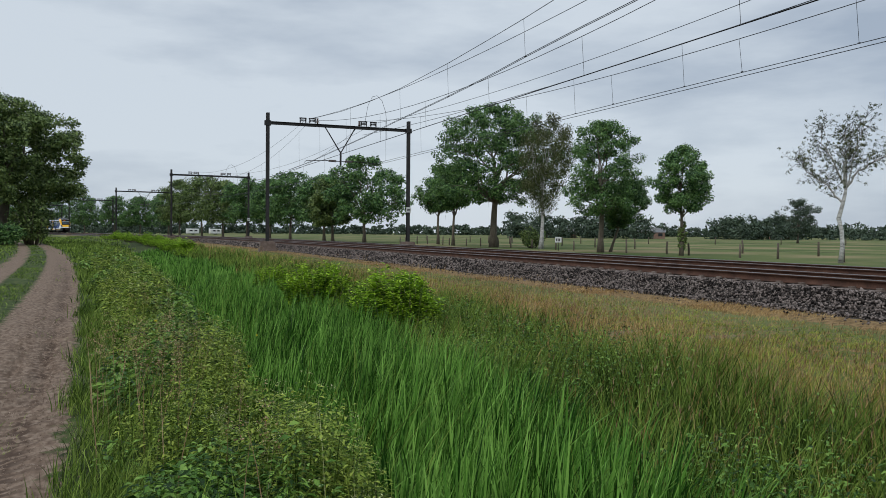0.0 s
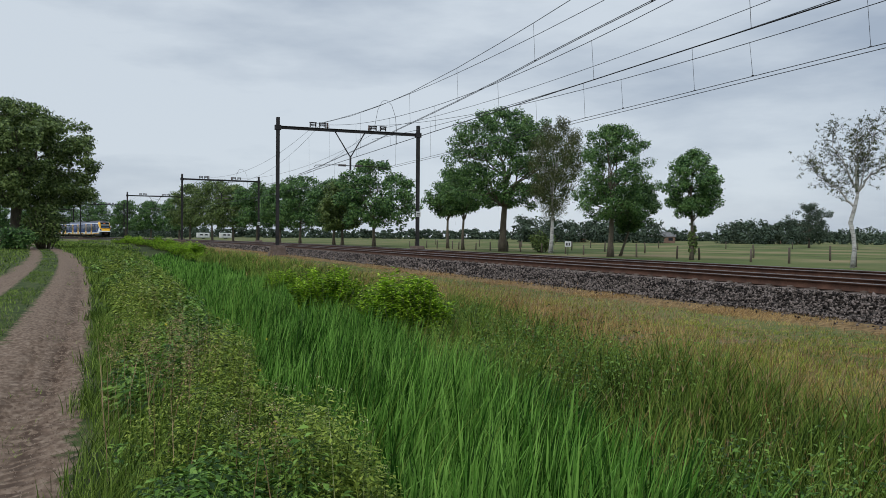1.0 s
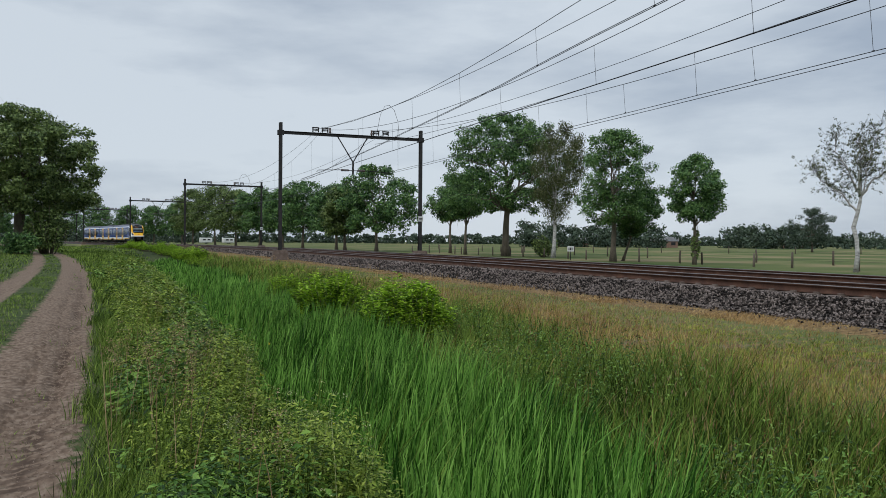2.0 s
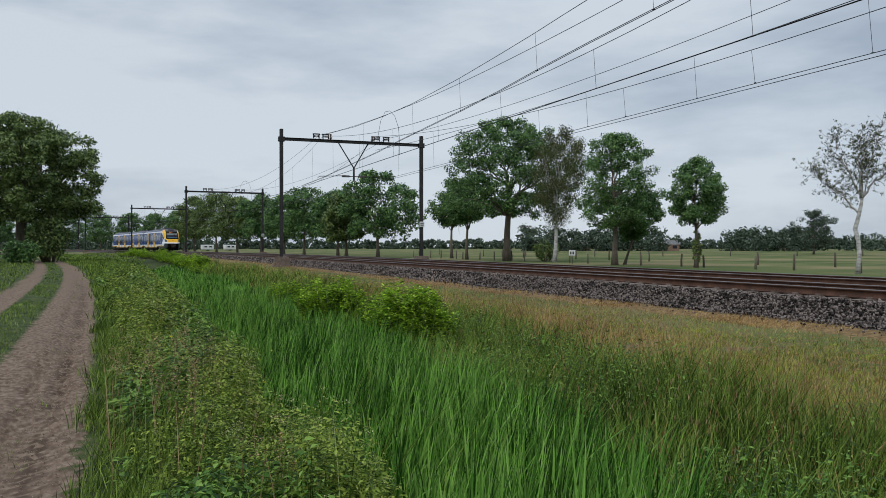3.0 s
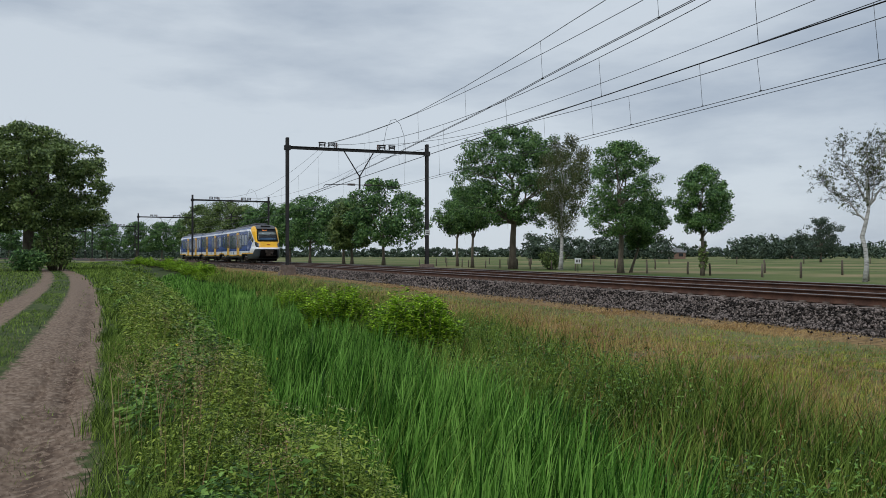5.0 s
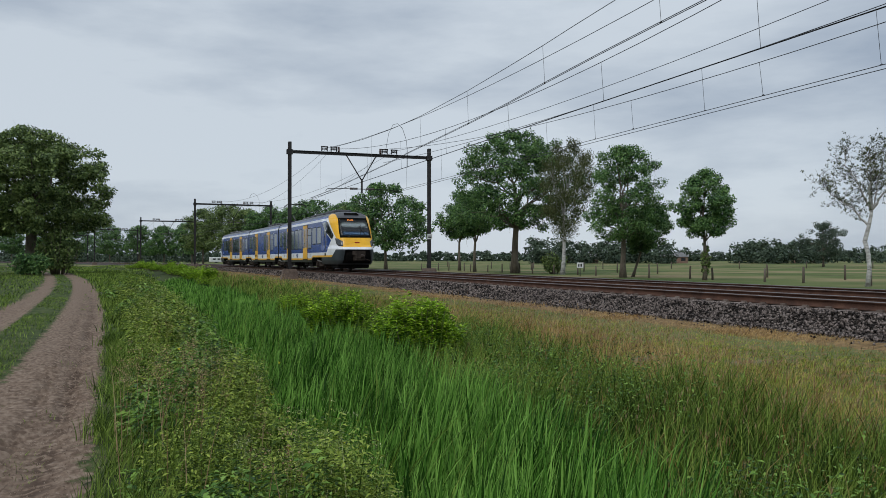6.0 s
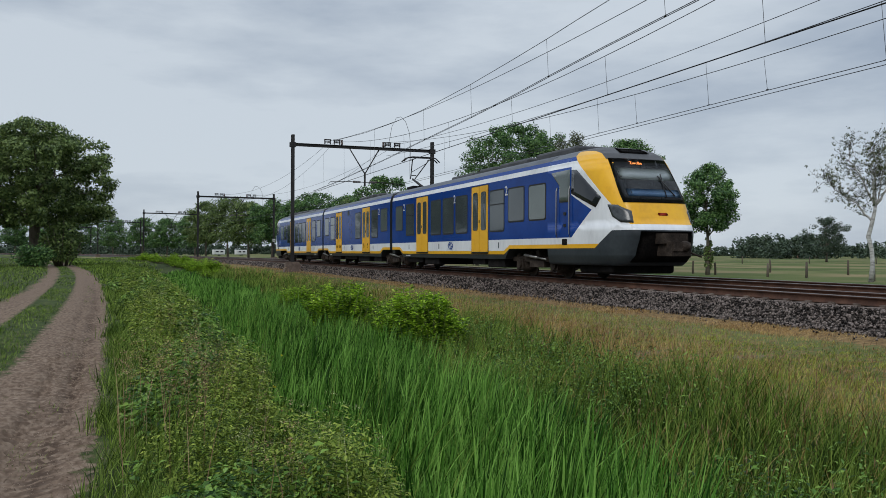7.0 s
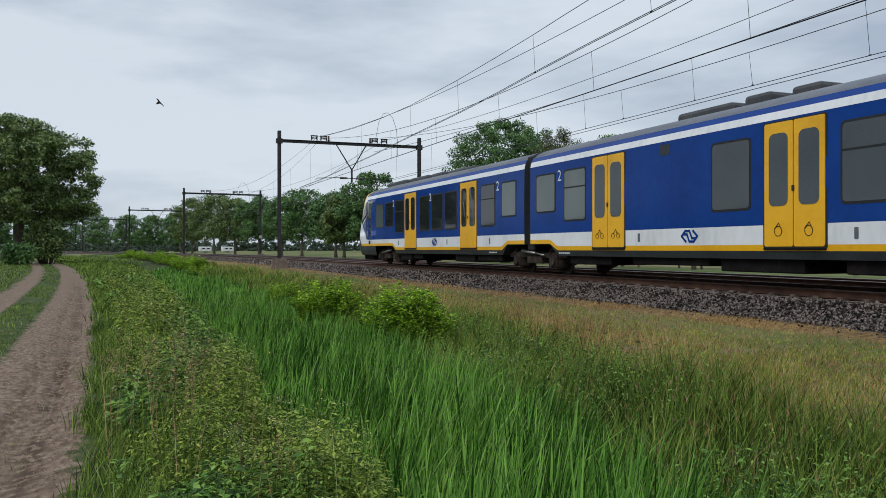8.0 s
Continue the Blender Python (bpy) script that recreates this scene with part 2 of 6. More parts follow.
def ground_z(x, y):
    x, y = np.asarray(x, float), np.asarray(y, float)
    o = x - line_x(y)
    far = np.clip((y - 70) / 60, 0, 1)
    prof = np.interp(o, PROFILE_O, PROFILE_Z)
    prof = np.where((o < -4) & (far > 0), prof * (1 - far) + far * np.minimum(0.0, prof * 0.5), prof)
    soft = np.clip(np.abs(o - 2.75) - 5.4, 0, 1) * np.clip((o + 13) / 2, 0.25, 1)
    z = prof + hills(x, y) * soft
    px = path_x(y)
    rut = np.exp(-((x - px - 0.6) / 0.3) ** 2) + np.exp(-((x - px + 1.65) / 0.35) ** 2)
    return z - 0.05 * rut + track_relief(x, y, x - px)


# ---- ground ----
def ground_material():
    m = bpy.data.materials.new("meadow_and_dirt")
    m.use_nodes = True
    nt = m.node_tree
    N, L = nt.nodes.new, nt.links.new
    b = nt.nodes["Principled BSDF"]
    b.inputs["Roughness"].default_value, b.inputs["Specular IOR Level"].default_value = 0.95, 0.1
    tc = N("ShaderNodeTexCoord")

    def noisy(scale, detail, c, stretch=(1, 1, 1)):
        n, mp = N("ShaderNodeTexNoise"), N("ShaderNodeMapping")
        mp.inputs["Scale"].default_value = stretch
        n.inputs["Scale"].default_value, n.inputs["Detail"].default_value = scale, detail
        L(tc.outputs["Object"], mp.inputs[0]), L(mp.outputs[0], n.inputs[0])
        r = N("ShaderNodeValToRGB")
        e = r.color_ramp.elements
        while len(e) < len(c):
            e.new(0.5)
        for k, v in enumerate(c):
            e[k].position, e[k].color = 0.32 + 0.36 * k / (len(c) - 1), (*v, 1)
        L(n.outputs["Fac"], r.inputs[0])
        return n, r
    layers = [noisy(0.07, 14, [(0.04, 0.07, 0.016), (0.094, 0.112, 0.037), (0.22, 0.172, 0.092)]),
              # wet mud and turf soil, with the shade beneath blades painted in
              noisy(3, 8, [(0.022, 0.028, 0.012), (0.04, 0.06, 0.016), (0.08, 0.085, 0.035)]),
              noisy(11, 14, [(0.09, 0.06, 0.042), (0.15, 0.105, 0.075), (0.225, 0.168, 0.125)], (1.6, 0.8, 1)),
              noisy(12, 10, [(0.06, 0.042, 0.02), (0.155, 0.096, 0.042), (0.26, 0.175, 0.085)]),
              # bed between the ballast stones; shade of the gaps painted dark
              noisy(14, 5, [(0.02, 0.017, 0.015), (0.05, 0.043, 0.038), (0.1, 0.088, 0.08)])]
    last = layers[0][1].outputs[0]
    for (n, r), name in zip(layers[1:], ("soil_shade", "dirt", "dry", "stones")):
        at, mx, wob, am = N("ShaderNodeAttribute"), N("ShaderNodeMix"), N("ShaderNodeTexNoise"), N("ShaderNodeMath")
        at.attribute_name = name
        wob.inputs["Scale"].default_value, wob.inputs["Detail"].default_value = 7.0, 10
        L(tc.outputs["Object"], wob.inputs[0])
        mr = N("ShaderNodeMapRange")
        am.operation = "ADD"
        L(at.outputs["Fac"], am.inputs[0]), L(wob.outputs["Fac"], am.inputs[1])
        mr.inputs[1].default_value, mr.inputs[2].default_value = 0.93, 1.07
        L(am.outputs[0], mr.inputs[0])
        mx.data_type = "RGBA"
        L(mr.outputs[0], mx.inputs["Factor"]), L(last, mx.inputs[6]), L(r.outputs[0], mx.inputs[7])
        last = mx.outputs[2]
    # tyre treads pressed into the soil, shade in their furrows painted dark brown
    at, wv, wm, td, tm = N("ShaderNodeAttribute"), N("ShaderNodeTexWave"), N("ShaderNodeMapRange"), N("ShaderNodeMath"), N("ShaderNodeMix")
    at.attribute_name = "tread_shade"
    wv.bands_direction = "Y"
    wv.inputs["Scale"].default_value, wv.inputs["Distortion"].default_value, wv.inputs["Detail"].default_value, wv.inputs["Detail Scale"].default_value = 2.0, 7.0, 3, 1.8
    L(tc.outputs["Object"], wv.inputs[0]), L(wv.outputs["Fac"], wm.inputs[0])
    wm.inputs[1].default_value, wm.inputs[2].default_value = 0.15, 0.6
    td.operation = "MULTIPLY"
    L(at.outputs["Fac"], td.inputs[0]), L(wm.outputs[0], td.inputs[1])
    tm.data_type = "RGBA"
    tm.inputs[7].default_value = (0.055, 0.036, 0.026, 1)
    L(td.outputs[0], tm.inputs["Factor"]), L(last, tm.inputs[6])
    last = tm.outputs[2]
    L(last, b.inputs["Base Color"])
    bn, bp = N("ShaderNodeTexNoise"), N("ShaderNodeBump")
    bn.inputs["Scale"].default_value, bn.inputs["Detail"].default_value = 7, 12
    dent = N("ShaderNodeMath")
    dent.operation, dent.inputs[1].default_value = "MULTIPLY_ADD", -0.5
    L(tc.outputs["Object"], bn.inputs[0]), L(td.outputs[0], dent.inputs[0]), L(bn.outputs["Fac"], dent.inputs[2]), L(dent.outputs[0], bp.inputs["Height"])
    bp.inputs["Strength"].default_value, bp.inputs["Distance"].default_value = 0.6, 0.02
    L(bp.outputs[0], b.inputs["Normal"])
    return m


def spread(parts):
    return np.unique(np.concatenate([np.arange(a, b, s) for a, b, s in parts]))


def build_ground():
    o = spread([(-2600, -400, 200), (-400, -60, 20), (-60, -22, 2), (-22, -17, 0.5), (-17, -14.6, 0.14), (-14.6, -12.8, 0.055), (-12.8, -5, 0.14), (-5, 12, 0.3), (12, 60, 3), (60, 400, 20), (400, 2601, 200)])
    y = spread([(-2600, -200, 200), (-200, -10, 10), (-10, 2, 1), (2, 4.5, 0.22), (4.5, 14, 0.06), (14, 30, 0.2), (30, 60, 0.6), (60, 150, 1.5), (150, 360, 6), (360, 1000, 40), (1000, 3000, 200)])
    O, Y = np.meshgrid(o, y)
    X = O + line_x(Y)
    Z = ground_z(X, Y)
    v = np.stack([X, Y, Z], -1).reshape(-1, 3)
    nx, ny = len(o), len(y)
    i = (np.arange(ny - 1)[:, None] * nx + np.arange(nx - 1)[None]).ravel()
    ob = raw("ground", v, np.stack([i, i + 1, i + nx + 1, i + nx], -1), ground_material(), smooth=True)
    px = path_x(Y)
    d = X - px
    dirt = np.maximum(np.exp(-((d - 0.36) / 0.7) ** 6), np.exp(-((d + 1.65) / 0.58) ** 4)) * 0.75
    dry = np.maximum(np.exp(-((O + 1.95) / 0.72) ** 4) * 0.72, np.exp(-((O + 4.4) / 2.1) ** 4) * 0.48) * np.clip(1.3 - Y / 220, 0.3, 1)
    stones = ((O > -1.45) & (O < 7.5)) * 1.0
    # ditch bed and turf that carry the painted shade between blades
    soil_shade = np.exp(-((O + 9.6) / 3.3) ** 4) * 0.9 * np.clip((320 - Y) / 60, 0, 1)
    soil_shade = np.maximum(soil_shade, (O < -12.3) * 0.9 * np.clip((320 - Y) / 60, 0, 1) * np.clip((O + 40) / 8, 0, 1))
    bare = np.exp(-((X - 7.6) / 0.45) ** 2 - ((Y - 10.9) / 0.3) ** 2) + np.exp(-((X - 8.4) / 0.5) ** 2 - ((Y - 9.5) / 0.25) ** 2)
    dirt = np.maximum(dirt, bare * 0.8)
    # tread lines, unevenly strong, where furrow shade is painted
    tread_shade = (np.exp(-((d - 0.62) / 0.13) ** 2) * 0.9 + np.exp(-((d - 0.31) / 0.09) ** 2) * 0.5) * np.clip(0.75 + lumps(X, Y, 0.35, 6), 0.1, 1) * (np.abs(d) < 2) * np.clip((60 - Y) / 30, 0, 1)
    for name, a in (("dirt", dirt), ("dry", dry), ("stones", stones), ("soil_shade", soil_shade), ("tread_shade", tread_shade)):
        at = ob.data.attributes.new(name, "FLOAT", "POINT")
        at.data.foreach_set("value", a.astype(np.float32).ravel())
    return tagged(ob, "flat meadow ground with a rutted sandy track and rail embankment", "ground", kind="structure")


build_ground()


# ---- railway ----
RAIL_SECTION = [(-0.07, -0.172), (-0.07, -0.155), (-0.012, -0.13), (-0.012, -0.045), (-0.034, -0.035), (-0.036, -0.012), (-0.026, 0), (0.026, 0), (0.036, -0.012), (0.034, -0.035), (0.012, -0.045), (0.012, -0.13), (0.07, -0.155), (0.07, -0.172)]


def rail(o, parent):
    ss = list(np.arange(-40, 60, 20)) + list(np.arange(60, 460, 8))
    v, k = [], len(RAIL_SECTION)
    for s in ss:
        for a, z in RAIL_SECTION:
            x, y, _ = line(s, o + a)
            v.append((x, y, RAIL_Z + z))
    f, slots = [], []
    for i in range(len(ss) - 1):
        for j in range(k):
            f.append((i * k + j, i * k + (j + 1) % k, (i + 1) * k + (j + 1) % k, (i + 1) * k + j))
            slots.append(1 if j in (5, 6, 7) else 0)
    ob = raw("rail", v, f, [M_RUST, M_RAILHEAD], parent, slots=slots)
    return tagged(ob, "rust-brown steel rail with a polished head")


def sleeper_mesh():
    bm = bmesh.new()
    for x0, x1 in ((-1.28, -0.42), (0.42, 1.28)):
        vs = box(bm, x0, x1, -0.14, 0.14, -0.2, 0.0)
        for v in vs[4:]:
            v.co.y *= 0.78
            v.co.x += 0.02 if v.co.x in (x0,) else -0.02
    box(bm, -0.42, 0.42, -0.1, 0.1, -0.2, -0.05)
    for x in (-0.75, 0.75):
        for d in (-0.12, 0.12):
            box(bm, x + d - 0.035, x + d + 0.035, -0.06, 0.06, 0.0, 0.035)
    me = bpy.data.meshes.new("sleeper")
    bm.to_mesh(me)
    bm.free()
    me.materials.append(M_SLEEPER)
    return me


def railway_track(o, near):
    tr = empty("railway_track", pose(0, 0, 0), "railway track of rusty rails on concrete sleepers in grey ballast", "railway track", "railway tracks")
    rail(o, tr), rail(o + 1.507, tr)
    me = sleeper_mesh()
    for i in range(-4, near):
        x, y, sl = line(4 + i * 0.6, o + 0.753)
        ob = new("sleeper", me)
        ob.parent = tr
        ob.matrix_world = pose(x, y, RAIL_Z - 0.172, 0, 0, math.degrees(-math.atan(sl)))
    return tr


def wire(bm, pts, r=0.012):
    tube(bm, pts, r, 4)


def stones(n, o0, o1, y0, y1, size, seed):
    """Loose ballast stones lying on the bed, each a small crooked block."""
    rng = np.random.default_rng(seed)
    base = np.array([(1, 0, 0), (-1, 0, 0), (0, 1, 0), (0, -1, 0), (0, 0, 1), (0, 0, -1)], float)
    tri = np.array([(0, 2, 4), (2, 1, 4), (1, 3, 4), (3, 0, 4), (2, 0, 5), (1, 2, 5), (3, 1, 5), (0, 3, 5)])
    o, y = rng.uniform(o0, o1, n), rng.uniform(y0, y1, n)
    x = o + line_x(y)
    z = ground_z(x, y) + rng.uniform(-0.01, 0.05, n)
    sc = rng.uniform(0.55, 1.25, (n, 6, 1)) * size
    a = rng.uniform(0, 6.28, n)
    b = rng.uniform(-0.9, 0.9, n)
    v = base[None] * sc * rng.uniform(0.7, 1.2, (n, 1, 3))
    v += rng.uniform(-0.3, 0.3, v.shape) * size
    ca, sa, cb, sb = np.cos(a)[:, None], np.sin(a)[:, None], np.cos(b)[:, None], np.sin(b)[:, None]
    vx, vy, vz = v[..., 0], v[..., 1] * cb - v[..., 2] * sb, v[..., 1] * sb + v[..., 2] * cb
    v = np.stack([vx * ca - vy * sa, vx * sa + vy * ca, vz], -1) + np.stack([x, y, z], -1)[:, None]
    f = tri[None] + (np.arange(n) * 6)[:, None, None]
    return v.reshape(-1, 3), f.reshape(-1, 3)


def build_ballast():
    sets = [stones(22000, -1.5, -0.45, 4, 26, 0.032, 1), stones(11000, -1.5, -0.45, 26, 62, 0.046, 2), stones(5000, -0.45, 6.4, 4, 40, 0.045, 3), stones(3500, -1.5, -0.5, 62, 120, 0.08, 4),
            stones(450, -2.1, -1.4, 5, 40, 0.026, 5)]
    v, f, k = [], [], 0
    for a, b in sets:
        v.append(a), f.append(b + k)
        k += len(a)
    ob = raw("ballast_stones", np.concatenate(v), np.concatenate(f), M_STONE)
    tagged(ob, "loose grey ballast stones heaped beside the rails", "ballast", kind="stuff")


def build_clods():
    v, f = stones(3000, -14.0, -13.3, 4.5, 15, 0.0065, 8)
    v2, f2 = stones(2500, -15.8, -13.2, 4.5, 18, 0.007, 9)
    v[:, 2] -= 0.015
    v2[:, 2] -= 0.015
    ob = raw("dirt_clods", np.concatenate([v, v2]), np.concatenate([f, f2 + len(v)]), mat("dirt_clod", [(0.13, 0.09, 0.066), (0.19, 0.14, 0.105), (0.29, 0.225, 0.175)], 3, 0.95, island=0.5, spec=0.1))
    tagged(ob, "small sandy clods scattered on the dirt track", "soil", kind="stuff")


build_ballast()
build_clods()
railway_track(0.0, 130)
railway_track(4.0, 110)


# ---- catenary ----
POST_O, SPAN, TOP, BEAM = -2.37, 10.72, 9.32, 8.62   # near post, width, post top and beam above rail
PORTALS = [0.6, 58.91, 119.32, 175.66, 232.22, 289.0]


M_PLATE = mat("pale_enamel", [(0.45, 0.46, 0.45), (0.6, 0.6, 0.58)], 4, 0.4)


def portal():
    """Two-post gantry; its origin is the near post at rail height, x across the tracks."""
    g = empty("catenary_portal", pose(0, 0, 0), "dark steel catenary portal spanning both tracks on concrete footings", "catenary portal", "catenary portals")
    for x in (0, SPAN):
        bm = bmesh.new()
        for a in (-0.12, 0.12):
            box(bm, x - 0.115, x + 0.115, a - 0.012, a + 0.012, -0.1, TOP)
        box(bm, x - 0.009, x + 0.009, -0.108, 0.108, -0.1, TOP)
        for k in range(12):
            z = 0.35 + k * 0.72
            box(bm, x - 0.115, x + 0.115, -0.106, -0.1, z, z + 0.12)
        part("post", bm, M_STEEL, g)
        bm = bmesh.new()
        vs = box(bm, x - 0.75, x + 0.75, -0.5, 0.5, -1.15, 0.12)
        for v in vs[4:]:
            v.co.x = x + (v.co.x - x) * 0.62
            v.co.y *= 0.62
        bmesh.ops.bevel(bm, geom=bm.edges[:], offset=0.04, segments=2, affect="EDGES")
        part("footing", bm, M_CONCRETE, g, "brown-stained concrete footing")
        bm = bmesh.new()
        box(bm, x - 0.22, x + 0.22, -0.16, 0.16, BEAM - 0.2, BEAM + 0.14)
        part("bracket", bm, M_STEEL, g)
    bm = bmesh.new()
    for z0, z1 in ((-0.12, -0.1), (0.08, 0.1)):
        box(bm, -0.1, SPAN + 0.1, -0.1, 0.1, BEAM + z0, BEAM + z1)
    box(bm, -0.1, SPAN + 0.1, -0.02, 0.02, BEAM - 0.1, BEAM + 0.08)
    part("beam", bm, M_STEEL, g)
    for x in (2.55, 3.25, 7.15, 7.9):
        bm = bmesh.new()
        box(bm, x - 0.26, x + 0.26, -0.05, 0.05, BEAM + 0.42, BEAM + 0.5)
        box(bm, x - 0.24, x - 0.17, -0.04, 0.04, BEAM + 0.13, BEAM + 0.45)
        box(bm, x + 0.17, x + 0.24, -0.04, 0.04, BEAM + 0.13, BEAM + 0.45)
        for k in range(4):
            tube(bm, [(x - 0.14 + k * 0.09, 0, BEAM + 0.3), (x - 0.1 + k * 0.09, 0, BEAM + 0.3)], 0.08, 8)
        part("wire_saddle", bm, M_STEEL, g)
    for x in (3.62, 6.8):
        bm = bmesh.new()
        tube(bm, [(x, 0, BEAM + 0.12), (x, 0, BEAM + 0.2), (x, 0, BEAM + 0.22), (x, 0, BEAM + 0.3), (x, 0, BEAM + 0.32), (x, 0, BEAM + 0.5)], [0.05, 0.11, 0.06, 0.11, 0.06, 0.08], 8)
        part("insulator", bm, M_CERAMIC, g, "brown ribbed insulator")
    part("number_plate", soft_box(SPAN - 0.2, SPAN + 0.2, -0.16, -0.14, 2.35, 2.75, 0.008), M_PLATE, g, "pale number plate with dark bars")
    for z in (2.45, 2.56):
        part("plate_mark", soft_box(SPAN - 0.13, SPAN + 0.13, -0.166, -0.162, z, z + 0.06, 0.001, 1), M_STEEL, g)
    bm = bmesh.new()
    tube(bm, [(4.2, 0, BEAM - 0.1), (5.33, 0, 6.75)], 0.045, 6)
    tube(bm, [(6.46, 0, BEAM - 0.1), (5.43, 0, 6.75)], 0.045, 6)
    part("hanger", bm, M_STEEL, g)
    bm = bmesh.new()
    box(bm, 5.32, 5.44, -0.05, 0.05, 5.75, 6.8)
    part("drop_post", bm, M_STEEL, g)
    for d in (-1, 1):
        bm = bmesh.new()
        tube(bm, [(5.38, 0, 6.05), (5.38 + d * 0.35, 0, 6.05)], 0.03, 6)
        tube(bm, [(5.38 + d * 0.95, 0, 6.08), (5.38 + d * 2.6, 0, 6.0)], 0.028, 6)
        tube(bm, [(5.38 + d * 2.6, 0, 6.0), (5.38 + d * 2.75, 0, 5.85)], 0.02, 6)
        part("registration_arm", bm, M_STEEL, g)
        bm = bmesh.new()
        for k in range(7):
            tube(bm, [(5.38 + d * (0.35 + k * 0.085), 0, 6.06), (5.38 + d * (0.40 + k * 0.085), 0, 6.06)], 0.085, 8)
        part("insulator", bm, M_CERAMIC, g, "brown ribbed insulator")
    return g


def portal_pose(s):
    x, y, sl = line(s, POST_O)
    return pose(x, y, RAIL_Z, 0, 0, math.degrees(math.atan(-sl)))


gantry = portal()
gantry.matrix_world = portal_pose(PORTALS[0])
for s in PORTALS[1:]:
    copy_thing(gantry, portal_pose(s))


# ---- trees ----
def crown_leaves(rng, centres, radii, count, size, droop=0.0, loose=0.2, flat=0.72):
    """Small folded leaf sprays round clump centres, spread out to the light and thicker towards the outside."""
    k = rng.choice(len(centres), count, p=radii ** 2 / (radii ** 2).sum())
    d = rng.normal(size=(count, 3))
    d /= np.linalg.norm(d, axis=1)[:, None]
    rad = radii[k] * rng.uniform(0.2, 1.0, count) ** 0.55 * np.where(rng.uniform(0, 1, count) < loose, rng.uniform(1.0, 1.3, count), 1.0)
    p = centres[k] + d * rad[:, None] * np.array([1, 1, flat])
    p[:, 2] -= droop * rng.uniform(0, 1, count) ** 2
    n = d * 0.7 + rng.normal(size=(count, 3)) * 0.5
    n[:, 2] += 0.55
    n /= np.linalg.norm(n, axis=1)[:, None]
    a = np.cross(n, rng.normal(size=(count, 3)))
    a[:, 2] -= 0.15 + droop
    a /= np.linalg.norm(a, axis=1)[:, None]
    b = np.cross(n, a)
    b /= np.linalg.norm(b, axis=1)[:, None]
    s = (size * rng.uniform(0.6, 1.4, count))[:, None]
    v = np.stack([p - a * s, p + b * s * 0.55 - n * s * 0.15, p + a * s, p - b * s * 0.55 - n * s * 0.15], 1)
    i = np.arange(count)[:, None] * 4
    f = np.concatenate([i + np.array([[0, 1, 2]]), i + np.array([[0, 2, 3]])], 1).reshape(-1, 3)
    return v.reshape(-1, 3), f


ROUND = [(0, 0.45), (0.12, 0.78), (0.35, 1.0), (0.6, 0.97), (0.8, 0.75), (0.93, 0.45), (1, 0.2)]
BROAD = [(0, 0.7), (0.1, 0.96), (0.35, 1.0), (0.6, 0.96), (0.8, 0.78), (0.92, 0.52), (1, 0.22)]
COMPACT = [(0, 0.5), (0.15, 0.85), (0.45, 1.0), (0.7, 0.8), (0.88, 0.5), (1, 0.22)]
UMBRELLA = [(0, 0.25), (0.12, 0.55), (0.35, 0.9), (0.6, 1.0), (0.8, 0.85), (0.93, 0.55), (1, 0.25)]
VASE = [(0, 0.1), (0.2, 0.35), (0.5, 0.8), (0.75, 1.0), (0.9, 0.85), (1, 0.4)]


